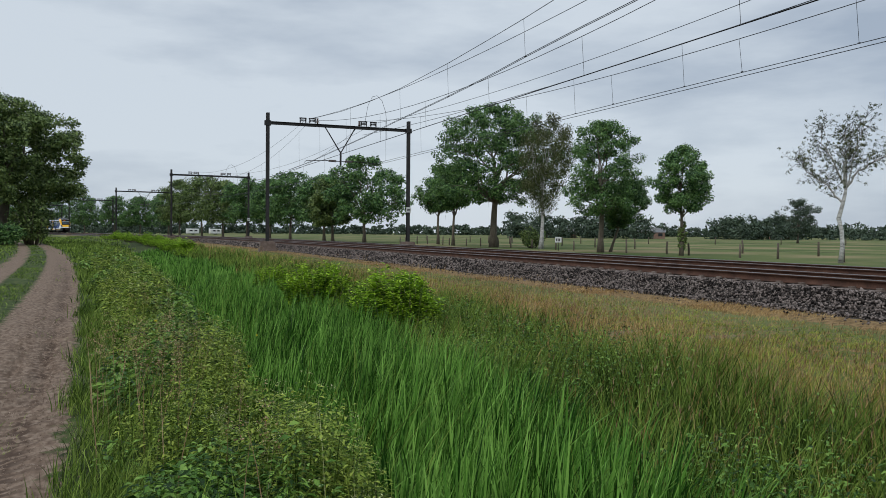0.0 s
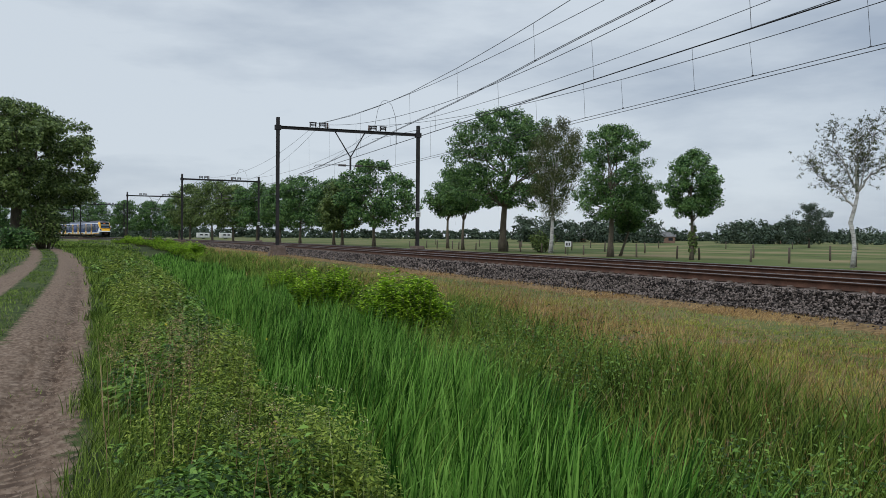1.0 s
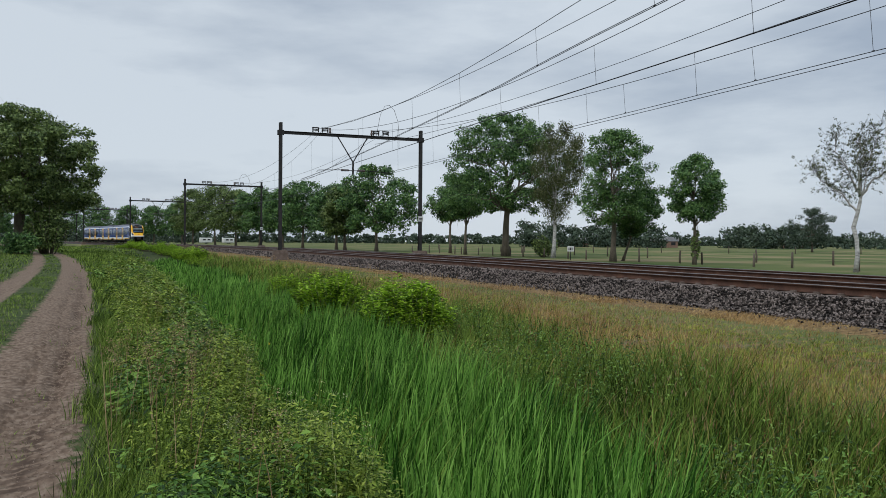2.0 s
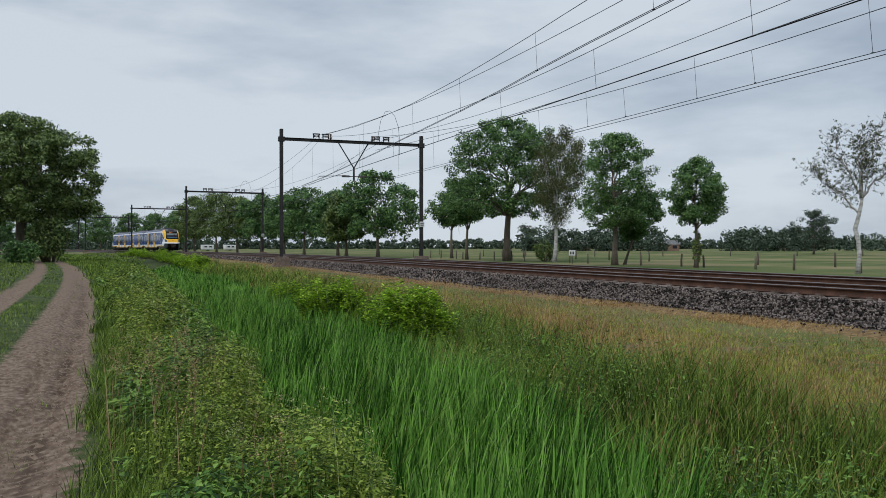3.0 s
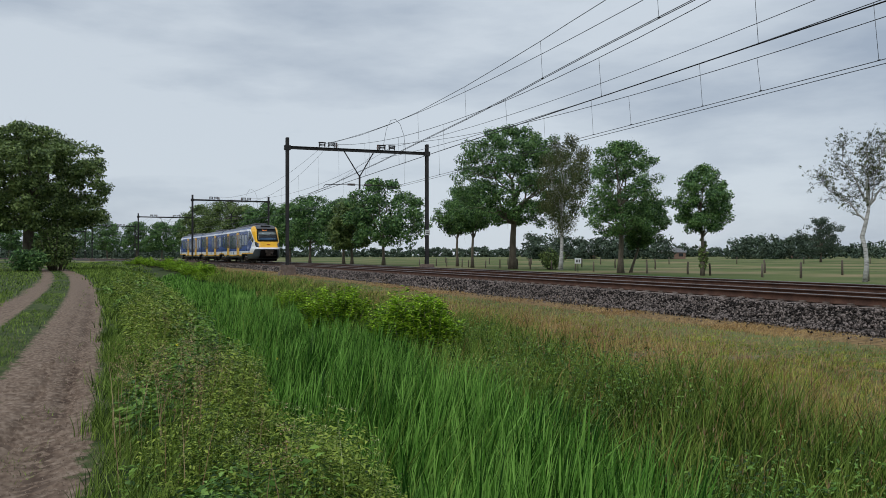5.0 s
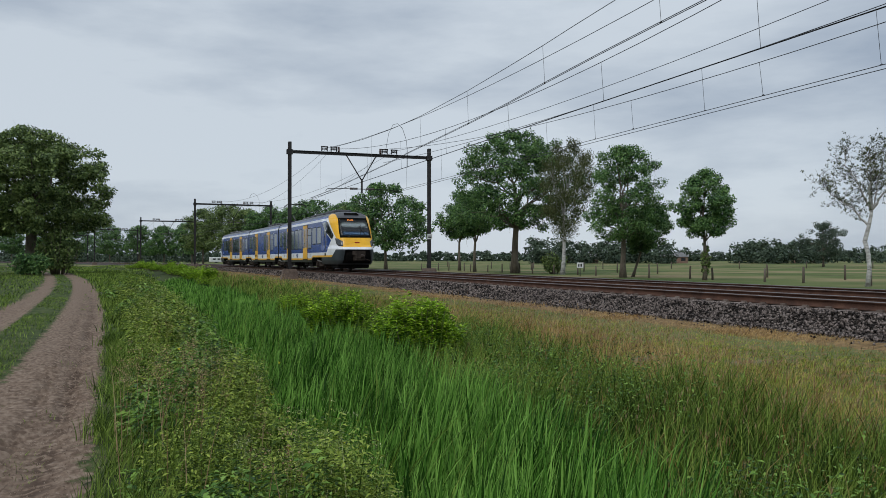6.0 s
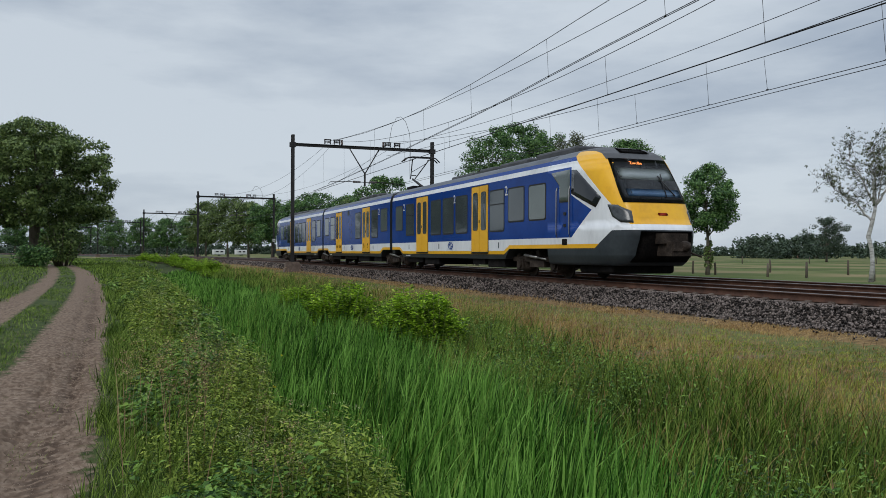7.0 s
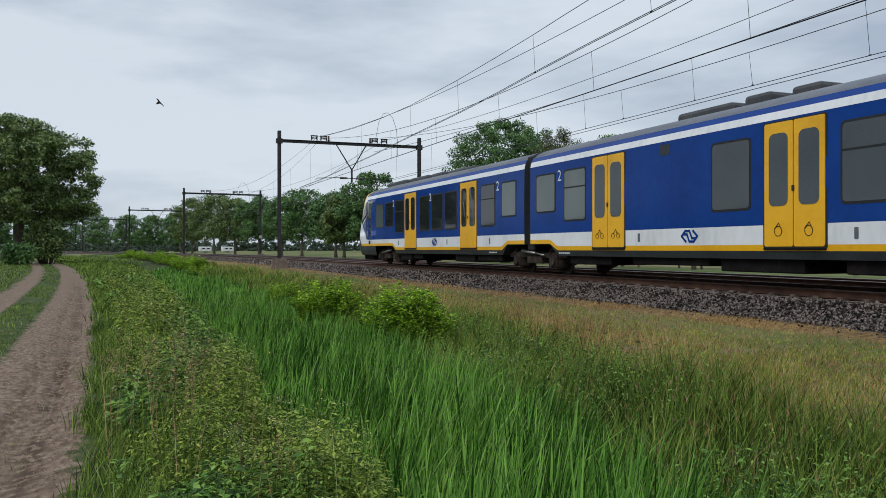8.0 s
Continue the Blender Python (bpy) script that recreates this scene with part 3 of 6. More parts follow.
def tree(x, y, height, width, crown_from, seed, label, leaf=M_LEAF, bark=M_BARK, count=9000, size=0.17, clumps=46, trunk=0.3, lean=(0, 0), shape=0.55, clump_size=0.12, droop=0.0, stems=1, profile=None, limbs=9, crook=1.0, uneven=0.14, group="", name="tree"):
    """Broadleaf tree: forked tapered trunk and limbs, and a crown of clumps inside an uneven profile."""
    rng = np.random.default_rng(seed)
    z0 = float(ground_z(x, y)) - 0.05
    root = empty(name, pose(x, y, z0), label, "tree", group)
    lo, hi = crown_from * height, height
    cen = []
    lop = rng.uniform(1.0 - 1.3 * uneven, 1.0 + 0.7 * uneven, 9)
    ts, rs = zip(*(profile or ROUND))
    while len(cen) < clumps:
        t = rng.uniform(0.0, 1.0)
        full = float(np.interp(t, ts, rs))
        if rng.uniform() > full ** 1.5 + 0.12:
            continue
        a = rng.uniform(0, 2 * math.pi)
        r = max(0, width / 2 * full * lop[int(a / 6.2832 * 9) % 9] * rng.uniform(0.06, 1) ** 0.45 - clump_size * height * 0.45)
        z = lo + (hi - lo) * t
        cen.append((r * math.cos(a) + lean[0] * z, r * math.sin(a) + lean[1] * z, z))
    cen = np.array(cen)
    rad = clump_size * height * rng.uniform(0.6, 1.15, clumps)
    cen[:, 2] = np.minimum(cen[:, 2], hi - rad * 0.6)
    thin = math.sqrt(36 / clumps)
    bm = bmesh.new()
    for st in range(stems):
        fork = lo + (hi - lo) * 0.45
        off = (rng.uniform(-1, 1) * 0.05 * height * (st > 0), rng.uniform(-1, 1) * 0.05 * height * (st > 0))
        pts, rr = [], []
        for k in range(7):
            t = k / 6
            z = fork * t * (1.0 if st == 0 else 0.9)
            pts.append((lean[0] * z + off[0] * t + 0.02 * height * math.sin(5 * t + seed + st * 2) * t, lean[1] * z + off[1] * t, z))
            rr.append(trunk * (1.35 if k == 0 else 1.0 - 0.62 * t) / (1 if st == 0 else 1.4))
        tube(bm, pts, rr, 9)
        mine = [i for i in range(clumps) if i % stems == st]
        nodes = [(Vector(p), r * 0.62) for p, r in zip(pts[3:], rr[3:])]
        fine_pts = []
        mains = mine[:: max(1, len(mine) // limbs)]
        for i in mains + [i for i in mine if i not in mains]:
            p1 = Vector(cen[i])
            main = i in mains
            low = [q for q in (nodes if main else nodes + fine_pts) if q[0].z < p1.z - 0.02 * height] or nodes[:1]
            if main:
                p0, r0 = low[min(len(low) - 1, int(rng.integers(0, max(1, len(low)))))]
                r0 = r0 * rng.uniform(0.7, 1.0)
            else:
                p0, r0 = min(low, key=lambda q: (q[0] - p1).length + 0.4 * abs(q[0].z - p1.z + 0.1 * height))
                r0 = min(r0 * 0.85, trunk * 0.34 * thin)
            run, rad_run = [p0], [r0]
            steps = 5 if main else 3
            for k in range(1, steps + 1):
                t = k / steps
                bow = Vector((0, 0, 1)) * 0.05 * height * math.sin(math.pi * t) * (1 if main else 0.4)
                jog = Vector(rng.normal(size=3)) * (0.014 if k < steps else 0) * height * crook
                run.append(p0.lerp(p1, t) + bow + jog)
                rad_run.append(r0 * (1 - 0.85 * t))
            tube(bm, run, rad_run, 6 if main else 4)
            fine_pts += [(q, r) for q, r in zip(run[1:], rad_run[1:])]
            for _ in range(2):
                q = p1 + Vector(rng.normal(size=3)) * rad[i] * 0.6
                tube(bm, [run[-2], q], [r0 * 0.2 + 0.004, 0.003], 3)
    part("trunk", bm, bark, root)
    v, f = crown_leaves(rng, cen, rad, count, size, droop)
    raw("crown", v, f, leaf, root)
    return root


def bush(x, y, height, width, seed, label, leaf, count, size, name="bush", upright=0.6, group=""):
    """Leafy shrub: bundle of stems with leaf sprays along them."""
    rng = np.random.default_rng(seed)
    z0 = float(ground_z(x, y))
    root = empty(name, pose(x, y, z0), label, "bush", group)
    bm = bmesh.new()
    cen, rad = [], []
    for k in range(26):
        a, r = rng.uniform(0, 6.283), width / 2 * math.sqrt(rng.uniform(0, 1))
        h = height * (1 - 0.45 * (r / (width / 2)) ** 2) * rng.uniform(0.75, 1.05)
        tip = (r * math.cos(a), r * math.sin(a), h)
        tube(bm, [(tip[0] * 0.3, tip[1] * 0.3, -0.05), (tip[0] * 0.7, tip[1] * 0.7, h * 0.55), tip], [0.012 * height, 0.008 * height, 0.003 * height], 4)
        for t in (0.35, 0.6, 0.85):
            cen.append((tip[0] * (0.3 + 0.7 * t), tip[1] * (0.3 + 0.7 * t), h * t))
            rad.append(0.17 * width * rng.uniform(0.7, 1.2))
    part("branchwork", bm, M_BARK, root)
    v, f = crown_leaves(rng, np.array(cen), np.array(rad), count, size)
    v[:, 2] = np.maximum(v[:, 2], 0.0)
    raw("foliage", v, f, leaf, root)
    return root


def open_birch(x, y, seed, label):
    """Crooked birch: a bent white trunk, a few long ascending limbs and fine twigs with little foliage at their ends."""
    rng = np.random.default_rng(seed)
    root = empty("tree", pose(x, y, float(ground_z(x, y)) - 0.05, 0, 0, -48.5), label, "tree", "trees along the lane")
    trunk = [(0, 0, 0), (0.09, 0, 1.08), (0.03, 0.05, 1.98), (-0.14, 0.05, 2.7), (0.05, 0, 3.48), (0.18, 0, 4.14), (0.23, 0, 4.59)]
    bm, twigs = bmesh.new(), bmesh.new()
    tube(bm, trunk, [0.155, 0.125, 0.115, 0.13, 0.11, 0.095, 0.08], 10)
    limbs = [[(0.05, 0, 3.6), (-0.45, -0.09, 4.23), (-0.95, -0.18, 4.77), (-1.89, -0.27, 5.45), (-2.43, -0.36, 6.21)],
             [(0.23, 0, 4.41), (-0.05, 0.18, 5.04), (-0.54, 0.27, 6.3), (-1.17, 0.45, 7.2), (-1.08, 0.54, 8.1)],
             [(0.23, 0, 4.54), (0.45, -0.18, 5.4), (0.56, -0.36, 6.21), (0.9, -0.45, 7.38), (1.17, -0.36, 8.46)],
             [(0.23, 0, 4.5), (0.85, 0.09, 5.49), (1.71, 0.18, 6.03), (2.34, 0.36, 6.39), (2.79, 0.36, 7.11)],
             [(0.18, 0, 4.41), (0.23, 0.72, 5.58), (0, 1.35, 6.84), (0.18, 1.71, 7.74)],
             [(0.18, 0, 4.5), (0.09, -0.72, 5.76), (0.36, -1.26, 6.66), (0.09, -1.62, 7.56)]]
    ends = []
    for limb in limbs:
        pts = [Vector(p) for p in limb]
        fine = []
        for p, q in zip(pts, pts[1:]):
            fine += [p.lerp(q, t) + Vector(rng.normal(size=3)) * 0.04 * (t > 0) for t in (0, 0.33, 0.66)]
        fine.append(pts[-1])
        tube(bm, fine, [0.075 * (1 - 0.85 * k / (len(fine) - 1)) for k in range(len(fine))], 6)
        for k in range(3, len(fine)):
            for _ in range(3):
                d = (fine[k] - fine[k - 1]).normalized() + Vector(rng.normal(size=3)) * 0.75 + Vector((0, 0, 0.25))
                run = [fine[k]]
                for _ in range(4):
                    d = d.normalized() + Vector(rng.normal(size=3)) * 0.3
                    run.append(run[-1] + d.normalized() * rng.uniform(0.12, 0.27))
                tube(twigs, run, [0.02, 0.015, 0.011, 0.008, 0.004], 4)
                for j in range(1, 5):
                    for _ in range(2):
                        tip = run[j] + (d.normalized() * 0.5 + Vector(rng.normal(size=3)) * 0.6 + Vector((0.1, 0, 0.1))) * 0.35
                        tube(twigs, [run[j], tip], [0.007, 0.003], 3)
                        if rng.uniform() < 0.75:
                            ends.append(tip)
    part("trunk", bm, M_BIRCH, root)
    part("twig_work", twigs, M_TWIG, root, "thin dark grey branch ends")
    v, f = crown_leaves(rng, np.array([tuple(e) for e in ends]), np.full(len(ends), 0.12), len(ends) * 11, 0.042, 0.05)
    raw("crown", v, f, M_LEAF_BIRCH, root)
    return root


OAK = "dark green broadleaf tree with a bare trunk in the lane-side row"
ROW = "trees along the lane"
tree(40.9, 83.8, 16.3, 16.2, 0.32, 11, "tall spreading dark green broadleaf tree in the lane-side row", count=42000, size=0.13, clumps=360, uneven=0.08, trunk=0.44, clump_size=0.055, limbs=16, profile=BROAD, group=ROW)
tree(39.9, 60.5, 11.5, 8.0, 0.3, 12, "broad dark green tree with low side branches beside the fence", count=27000, size=0.095, clumps=210, trunk=0.27, clump_size=0.06, limbs=13, profile=BROAD, group=ROW)
tree(42.2, 62.4, 6.6, 4.8, 0.36, 18, "low dark green tree leaning out beside a taller one", count=13000, size=0.095, clumps=100, trunk=0.13, clump_size=0.075, lean=(0.24, -0.16), group=ROW)
tree(40.4, 50.3, 8.45, 5.2, 0.42, 13, "small compact dark green tree with ivy on its trunk", count=19000, size=0.088, clumps=105, trunk=0.15, clump_size=0.07, profile=COMPACT, group=ROW)
tree(42.0, 74.8, 14.6, 6.2, 0.3, 14, "leaning birch with white bark and thin olive-brown crown", leaf=M_LEAF_BIRCH, bark=M_BIRCH, count=24000, size=0.07, clumps=130, trunk=0.22, lean=(0.07, 0.02), droop=1.3, clump_size=0.05, profile=UMBRELLA, crook=1.5, group=ROW)
open_birch(40.0, 35.4, 15, "sparse birch with crooked white trunk and thin open crown")
tree(42.3, 104, 11.0, 7.0, 0.42, 16, OAK, count=11500, size=0.14, clumps=70, trunk=0.2, clump_size=0.09, group=ROW)
tree(40.7, 95, 10.2, 6.4, 0.48, 17, OAK, count=11500, size=0.14, clumps=70, trunk=0.2, clump_size=0.09, group=ROW)


# ---- wires ----
def sag(y0, z0, y1, z1, low, n=24):
    """Points of a hanging wire between two supports, low metres under their chord at mid-span."""
    return [(y0 + (y1 - y0) * t, z0 + (z1 - z0) * t - 4 * low * t * (1 - t)) for t in [k / n for k in range(n + 1)]]


def strand(bm, pts, o, r):
    wire(bm, [(*line(s, o)[:2], z) for s, z in pts], r)


def along(name, label, o, pieces, r=0.014):
    """A wire over several spans is one unbroken run."""
    bm = bmesh.new()
    strand(bm, [p for k, pts in enumerate(pieces) for p in pts[k > 0:]], o, r)
    return tagged(part(name, bm, M_WIRE), label, "overhead wire", "overhead wires")


def droppers(parent, o, pieces):
    for pts in pieces:
        bm = bmesh.new()
        strand(bm, pts, o, 0.006)
        for s, z in pts[1:]:
            strand(bm, [(s - 0.04, z), (s + 0.04, z)], o, 0.02)
        part("dropper", bm, M_WIRE, parent)


def build_wires():
    ends = [-57.0] + PORTALS
    spans = list(zip(ends, ends[1:]))
    for o, c, top in ((0.72, ((-0.04, 6.54), (0.05, 6.56)), 9.78), (4.72, ((-0.1, 6.5), (0.1, 6.44)), 9.74)):
        runs = [sag(a, top, b, top, 2.13) for a, b in spans]
        if o > 4:
            runs[1] = [(y, 7.57 + 0.00147 * (y - 19) ** 2) for y in np.linspace(0.6, 58.91, 24)]
            runs[0] = sag(-57.0, top, 0.6, runs[1][0][1], 1.2)
        mw = along("messenger_wire", "dark sagging messenger wire carrying the contact wire over a track", o, runs, 0.012)
        for d, z in c:
            along("contact_wire", "dark level contact wire above a railway track", o + d, [[(s, z) for s in np.arange(-57, 289, 8)]], 0.011)
        drops = []
        for a, b in spans:
            for k in range(8):
                t = (k + 0.5) / 8
                if a > 0 and a < 1:
                    y = (1.7 if o < 4 else -0.8) + 6.8 * (k + 1)
                    t = (y - a) / (b - a)
                    zt = top - 4 * 2.13 * t * (1 - t) if o < 4 else 7.57 + 0.00147 * (y - 19) ** 2
                    drops.append([(y, zt), (y - 0.15, 6.55)])
                    continue
                drops.append([(a + (b - a) * t, top - 4 * 2.13 * t * (1 - t)), (a + (b - a) * t - 0.15, 6.55)])
        droppers(mw, o, drops)
    along("feeder_wire", "dark feeder wire strung over the portal beams", 0.4, [sag(a, 9.8, b, 9.8, 1.2) for a, b in spans], 0.012)
    along("feeder_wire", "dark feeder wire strung over the portal beams", 5.5, [sag(a, 9.78, b, 9.78, 0.95) for a, b in spans], 0.012)
    rising = [(66, 6.6), (58.9, 6.68), (45, 7.06), (40.8, 7.24), (32.8, 7.5), (28.6, 7.68), (25.6, 7.86), (22, 8.04), (19, 8.16), (10, 8.5), (0.6, 8.9)]
    for d in (-0.14, -0.06):
        along("contact_wire", "dark contact wire climbing out of an overlap section", 0.72 + d, [rising], 0.013)
    upper = [(58.9, 9.8), (50, 9.2), (44, 8.95), (39, 8.86), (32.8, 8.95), (28.6, 9.1), (25.8, 9.22), (23.7, 9.34), (18, 9.62), (10, 9.95), (0.6, 10.3)]
    mw = along("messenger_wire", "dark messenger wire climbing out of an overlap section", 0.62, [upper], 0.014)
    droppers(mw, 0.62, [[(s, zu), (s - 0.15, zl)] for s, zu, zl in ((48, 9.1, 6.97), (39, 8.87, 7.3), (32.8, 8.95, 7.5), (25.8, 9.22, 7.86), (19, 9.57, 8.16))])
    second = [(y, 7.96 + 0.0008 * (y - 25) ** 2) for y in np.linspace(0.6, 58.9, 24)]
    mw = along("messenger_wire", "second dark messenger wire over the far track", 4.68, [second], 0.013)
    droppers(mw, 4.66, [[(y, 7.96 + 0.0008 * (y - 25) ** 2), (y - 0.15, 6.52)] for y in (15.4, 22.2, 29.0, 35.8, 42.6)])
    for s, k in ((58.85, 1.0), (119.26, 0.8)):
        x0, y0, _ = line(s, POST_O)
        bm = bmesh.new()
        pts = [(7.15, 8.72), (7.25, 9.2), (7.45, 10.3), (7.8, 11.0), (8.15, 11.1), (8.55, 10.75), (8.85, 9.9), (8.95, 8.9), (8.95, 7.8)]
        wire(bm, [(x0 + a, y0, RAIL_Z + (b if b < 7 else 7 + (b - 7) * k)) for a, b in pts], 0.016)
        tagged(part("jumper_cable", bm, M_WIRE), "dark looped jumper cable above a catenary portal", "cable", "jumper cables")


build_wires()

# ---- train ----
M_BLUE = mat("blue_train_paint", [(0.002, 0.028, 0.16), (0.003, 0.037, 0.2), (0.004, 0.046, 0.23)], 0.7, 0.16, fine=6, spec=0.12)
M_WHITE = mat("white_train_paint", [(0.5, 0.51, 0.52), (0.64, 0.65, 0.66), (0.72, 0.73, 0.74)], 0.9, 0.4, fine=7, coat=0.1, stretch=(1, 1, 0.4))
M_YELLOW = mat("yellow_train_paint", [(0.6, 0.3, 0.008), (0.72, 0.37, 0.01), (0.76, 0.41, 0.012)], 0.9, 0.35, fine=7, coat=0.1)
M_ROOF = mat("grey_train_roof", [(0.055, 0.063, 0.075), (0.092, 0.102, 0.118), (0.13, 0.14, 0.155)], 0.8, 0.6, fine=8, stretch=(0.4, 1, 1))
M_DARKSKIRT = mat("dark_slate_paint", [(0.014, 0.018, 0.021), (0.024, 0.03, 0.035), (0.035, 0.042, 0.047)], 1.2, 0.45, fine=10)
M_BLACK = mat("sooty_black_metal", [(0.004, 0.004, 0.004), (0.01, 0.009, 0.009), (0.022, 0.018, 0.016)], 3, 0.85, 0.0, fine=20, bump=0.2, spec=0.1)
M_BOGIE = mat("dusty_brown_bogie_metal", [(0.01, 0.008, 0.007), (0.032, 0.024, 0.019), (0.075, 0.058, 0.047)], 4, 0.85, 0.0, fine=25, bump=0.3, spec=0.15)
M_PANE = mat("dark_tinted_train_glass", [(0.011, 0.013, 0.016), (0.019, 0.022, 0.025)], 0.6, 0.05, spec=0.55)
# paler copy of the dark glass, sheen on its panes put into the colour
M_PANE_MID = mat("sheen_toned_train_glass", [(0.035, 0.045, 0.05), (0.06, 0.073, 0.078)], 0.6, 0.06, spec=0.5)
M_PANE_LIGHT = mat("grey_tinted_train_glass", [(0.07, 0.088, 0.085), (0.12, 0.142, 0.136)], 0.6, 0.06, spec=0.5)
M_BLIND = mat("grey_blind", [(0.36, 0.42, 0.43), (0.48, 0.53, 0.54)], 1.5, 0.3, spec=0.5)
M_DESK = mat("blue_grey_desk", [(0.05, 0.12, 0.24), (0.1, 0.2, 0.36), (0.2, 0.3, 0.42)], 1.5, 0.3, spec=0.5)
M_GASKET = mat("black_rubber", [(0.01, 0.01, 0.011), (0.02, 0.02, 0.02)], 5, 0.6)
M_ORANGE = glow("amber_display", (1.0, 0.3, 0.06), 1.6)
M_LAMP = mat("headlight_glass", [(0.02, 0.022, 0.024), (0.06, 0.065, 0.07)], 8, 0.2, spec=0.5)
M_RED = mat("red_mark", [(0.5, 0.04, 0.02), (0.6, 0.06, 0.03)], 3, 0.5)
M_STEELBRIGHT = mat("worn_steel", [(0.25, 0.24, 0.23), (0.4, 0.39, 0.37)], 4, 0.35, 0.9)

WIDTH = 1.44


def side_half(z):
    return float(np.interp(z, [0.3, 0.6, 0.8, 2.6, 3.43, 3.6, 3.74, 3.9, 4.0, 4.06, 4.1], [1.3, 1.38, 1.43, 1.44, 1.43, 1.39, 1.32, 1.1, 0.85, 0.5, 0.0]))


def cut(x, cuts):
    """How far the lower edge is raised at x over the bogies, 0 to 1."""
    return max([0.0] + [min(1.0, max(0.0, (x - a) / 0.45)) * min(1.0, max(0.0, (b - x) / 0.45)) for a, b in cuts])


def shell(x0, x1, cuts, slots):
    """Car body: bands of paint from sill to roof on both sides, lofted along the car."""
    bm = bmesh.new()
    xs = sorted(set([x0, x1] + [x for a, b in cuts for x in (a, a + 0.22, a + 0.45, b - 0.45, b - 0.22, b) if x0 < x < x1] + list(np.arange(x0 + 1.5, x1 - 0.3, 1.5))))
    rings = []
    for x in xs:
        k = cut(x, cuts)
        zs = [0.59 + 0.36 * k, 0.76 + 0.2 * k, 0.885 + 0.2 * k, 1.29, 2.3, 3.43, 3.6, 3.74, 3.9, 4.0, 4.06, 4.1]
        ring = [bm.verts.new((x, -side_half(z), z)) for z in zs] + [bm.verts.new((x, side_half(z), z)) for z in zs[-2::-1]]
        rings.append(ring)
    bands = [0, 1, 2, 3, 3, 2, 3, 4, 4, 4, 4]
    bands = bands + bands[::-1]
    for u, v in zip(rings, rings[1:]):
        for j in range(len(u) - 1):
            f = bm.faces.new((u[j], v[j], v[j + 1], u[j + 1]))
            f.material_index = bands[j]
            f.smooth = 7 <= j <= 14
        bm.faces.new((u[0], u[-1], v[-1], v[0])).material_index = 0
    bm.faces.new(rings[0]).material_index = 0
    bm.faces.new(rings[-1][::-1]).material_index = 0
    return bm


M_CAP = mat("dark_grey_cab_roof", [(0.03, 0.031, 0.033), (0.05, 0.051, 0.054), (0.075, 0.076, 0.08)], 1.2, 0.5, fine=9)
PAINTS = [M_DARKSKIRT, M_YELLOW, M_WHITE, M_BLUE, M_ROOF, M_CAP]


def slab(x0, x1, z0, z1, side, out, thick, r=0.06, seg=3):
    """Rounded panel on the side wall, standing out by out, its outer face following the wall."""
    bm = bmesh.new()
    pts = []
    for cx, cz, a0 in ((x1 - r, z1 - r, 0), (x0 + r, z1 - r, 90), (x0 + r, z0 + r, 180), (x1 - r, z0 + r, 270)):
        for k in range(seg + 1):
            a = radians(a0 + 90 * k / seg)
            pts.append((cx + r * math.cos(a), cz + r * math.sin(a)))
    lo = [bm.verts.new((x, side * (side_half(z) + out - thick), z)) for x, z in pts]
    hi = [bm.verts.new((x, side * (side_half(z) + out), z)) for x, z in pts]
    n = len(pts)
    bm.faces.new(hi if side < 0 else hi[::-1])
    for k in range(n):
        q = (lo[k], lo[(k + 1) % n], hi[(k + 1) % n], hi[k])
        bm.faces.new(q if side < 0 else q[::-1])
    bmesh.ops.recalc_face_normals(bm, faces=bm.faces[:])
    return bm


def letters(text, size, material, parent, m, name="lettering", label=""):
    cu = bpy.data.curves.new(name, "FONT")
    cu.body, cu.size, cu.extrude, cu.resolution_u = text, size, 0.003, 2
    tmp = bpy.data.objects.new(name, cu)
    me = bpy.data.meshes.new_from_object(tmp)
    bpy.data.objects.remove(tmp)
    me.materials.append(material)
    ob = new(name, me)
    ob.parent, ob.matrix_basis = parent, m
    return tagged(ob, label) if label else ob


def on_side(x, z, side):
    """Pose of upright writing on the side wall, reading along the car as seen from outside."""
    y = side * (side_half(z) + 0.008)
    return pose(x, y, z, 90, 0, 0 if side < 0 else 180)


def window(car, x0, x1, z0, z1, side, light=False, mullion=False):
    w = part("window", slab(x0 - 0.05, x1 + 0.05, z0 - 0.05, z1 + 0.05, side, 0.006, 0.03, 0.11), M_GASKET, car)
    part("pane", slab(x0, x1, z0, z1, side, 0.011, 0.01, 0.08), (M_PANE, M_PANE_LIGHT, M_PANE_MID)[light], w)
    if mullion:
        zz = z1 - 0.34 * (z1 - z0)
        part("glazing_bar", slab(x0, x1, zz - 0.018, zz + 0.018, side, 0.016, 0.01, 0.01), M_GASKET, w)


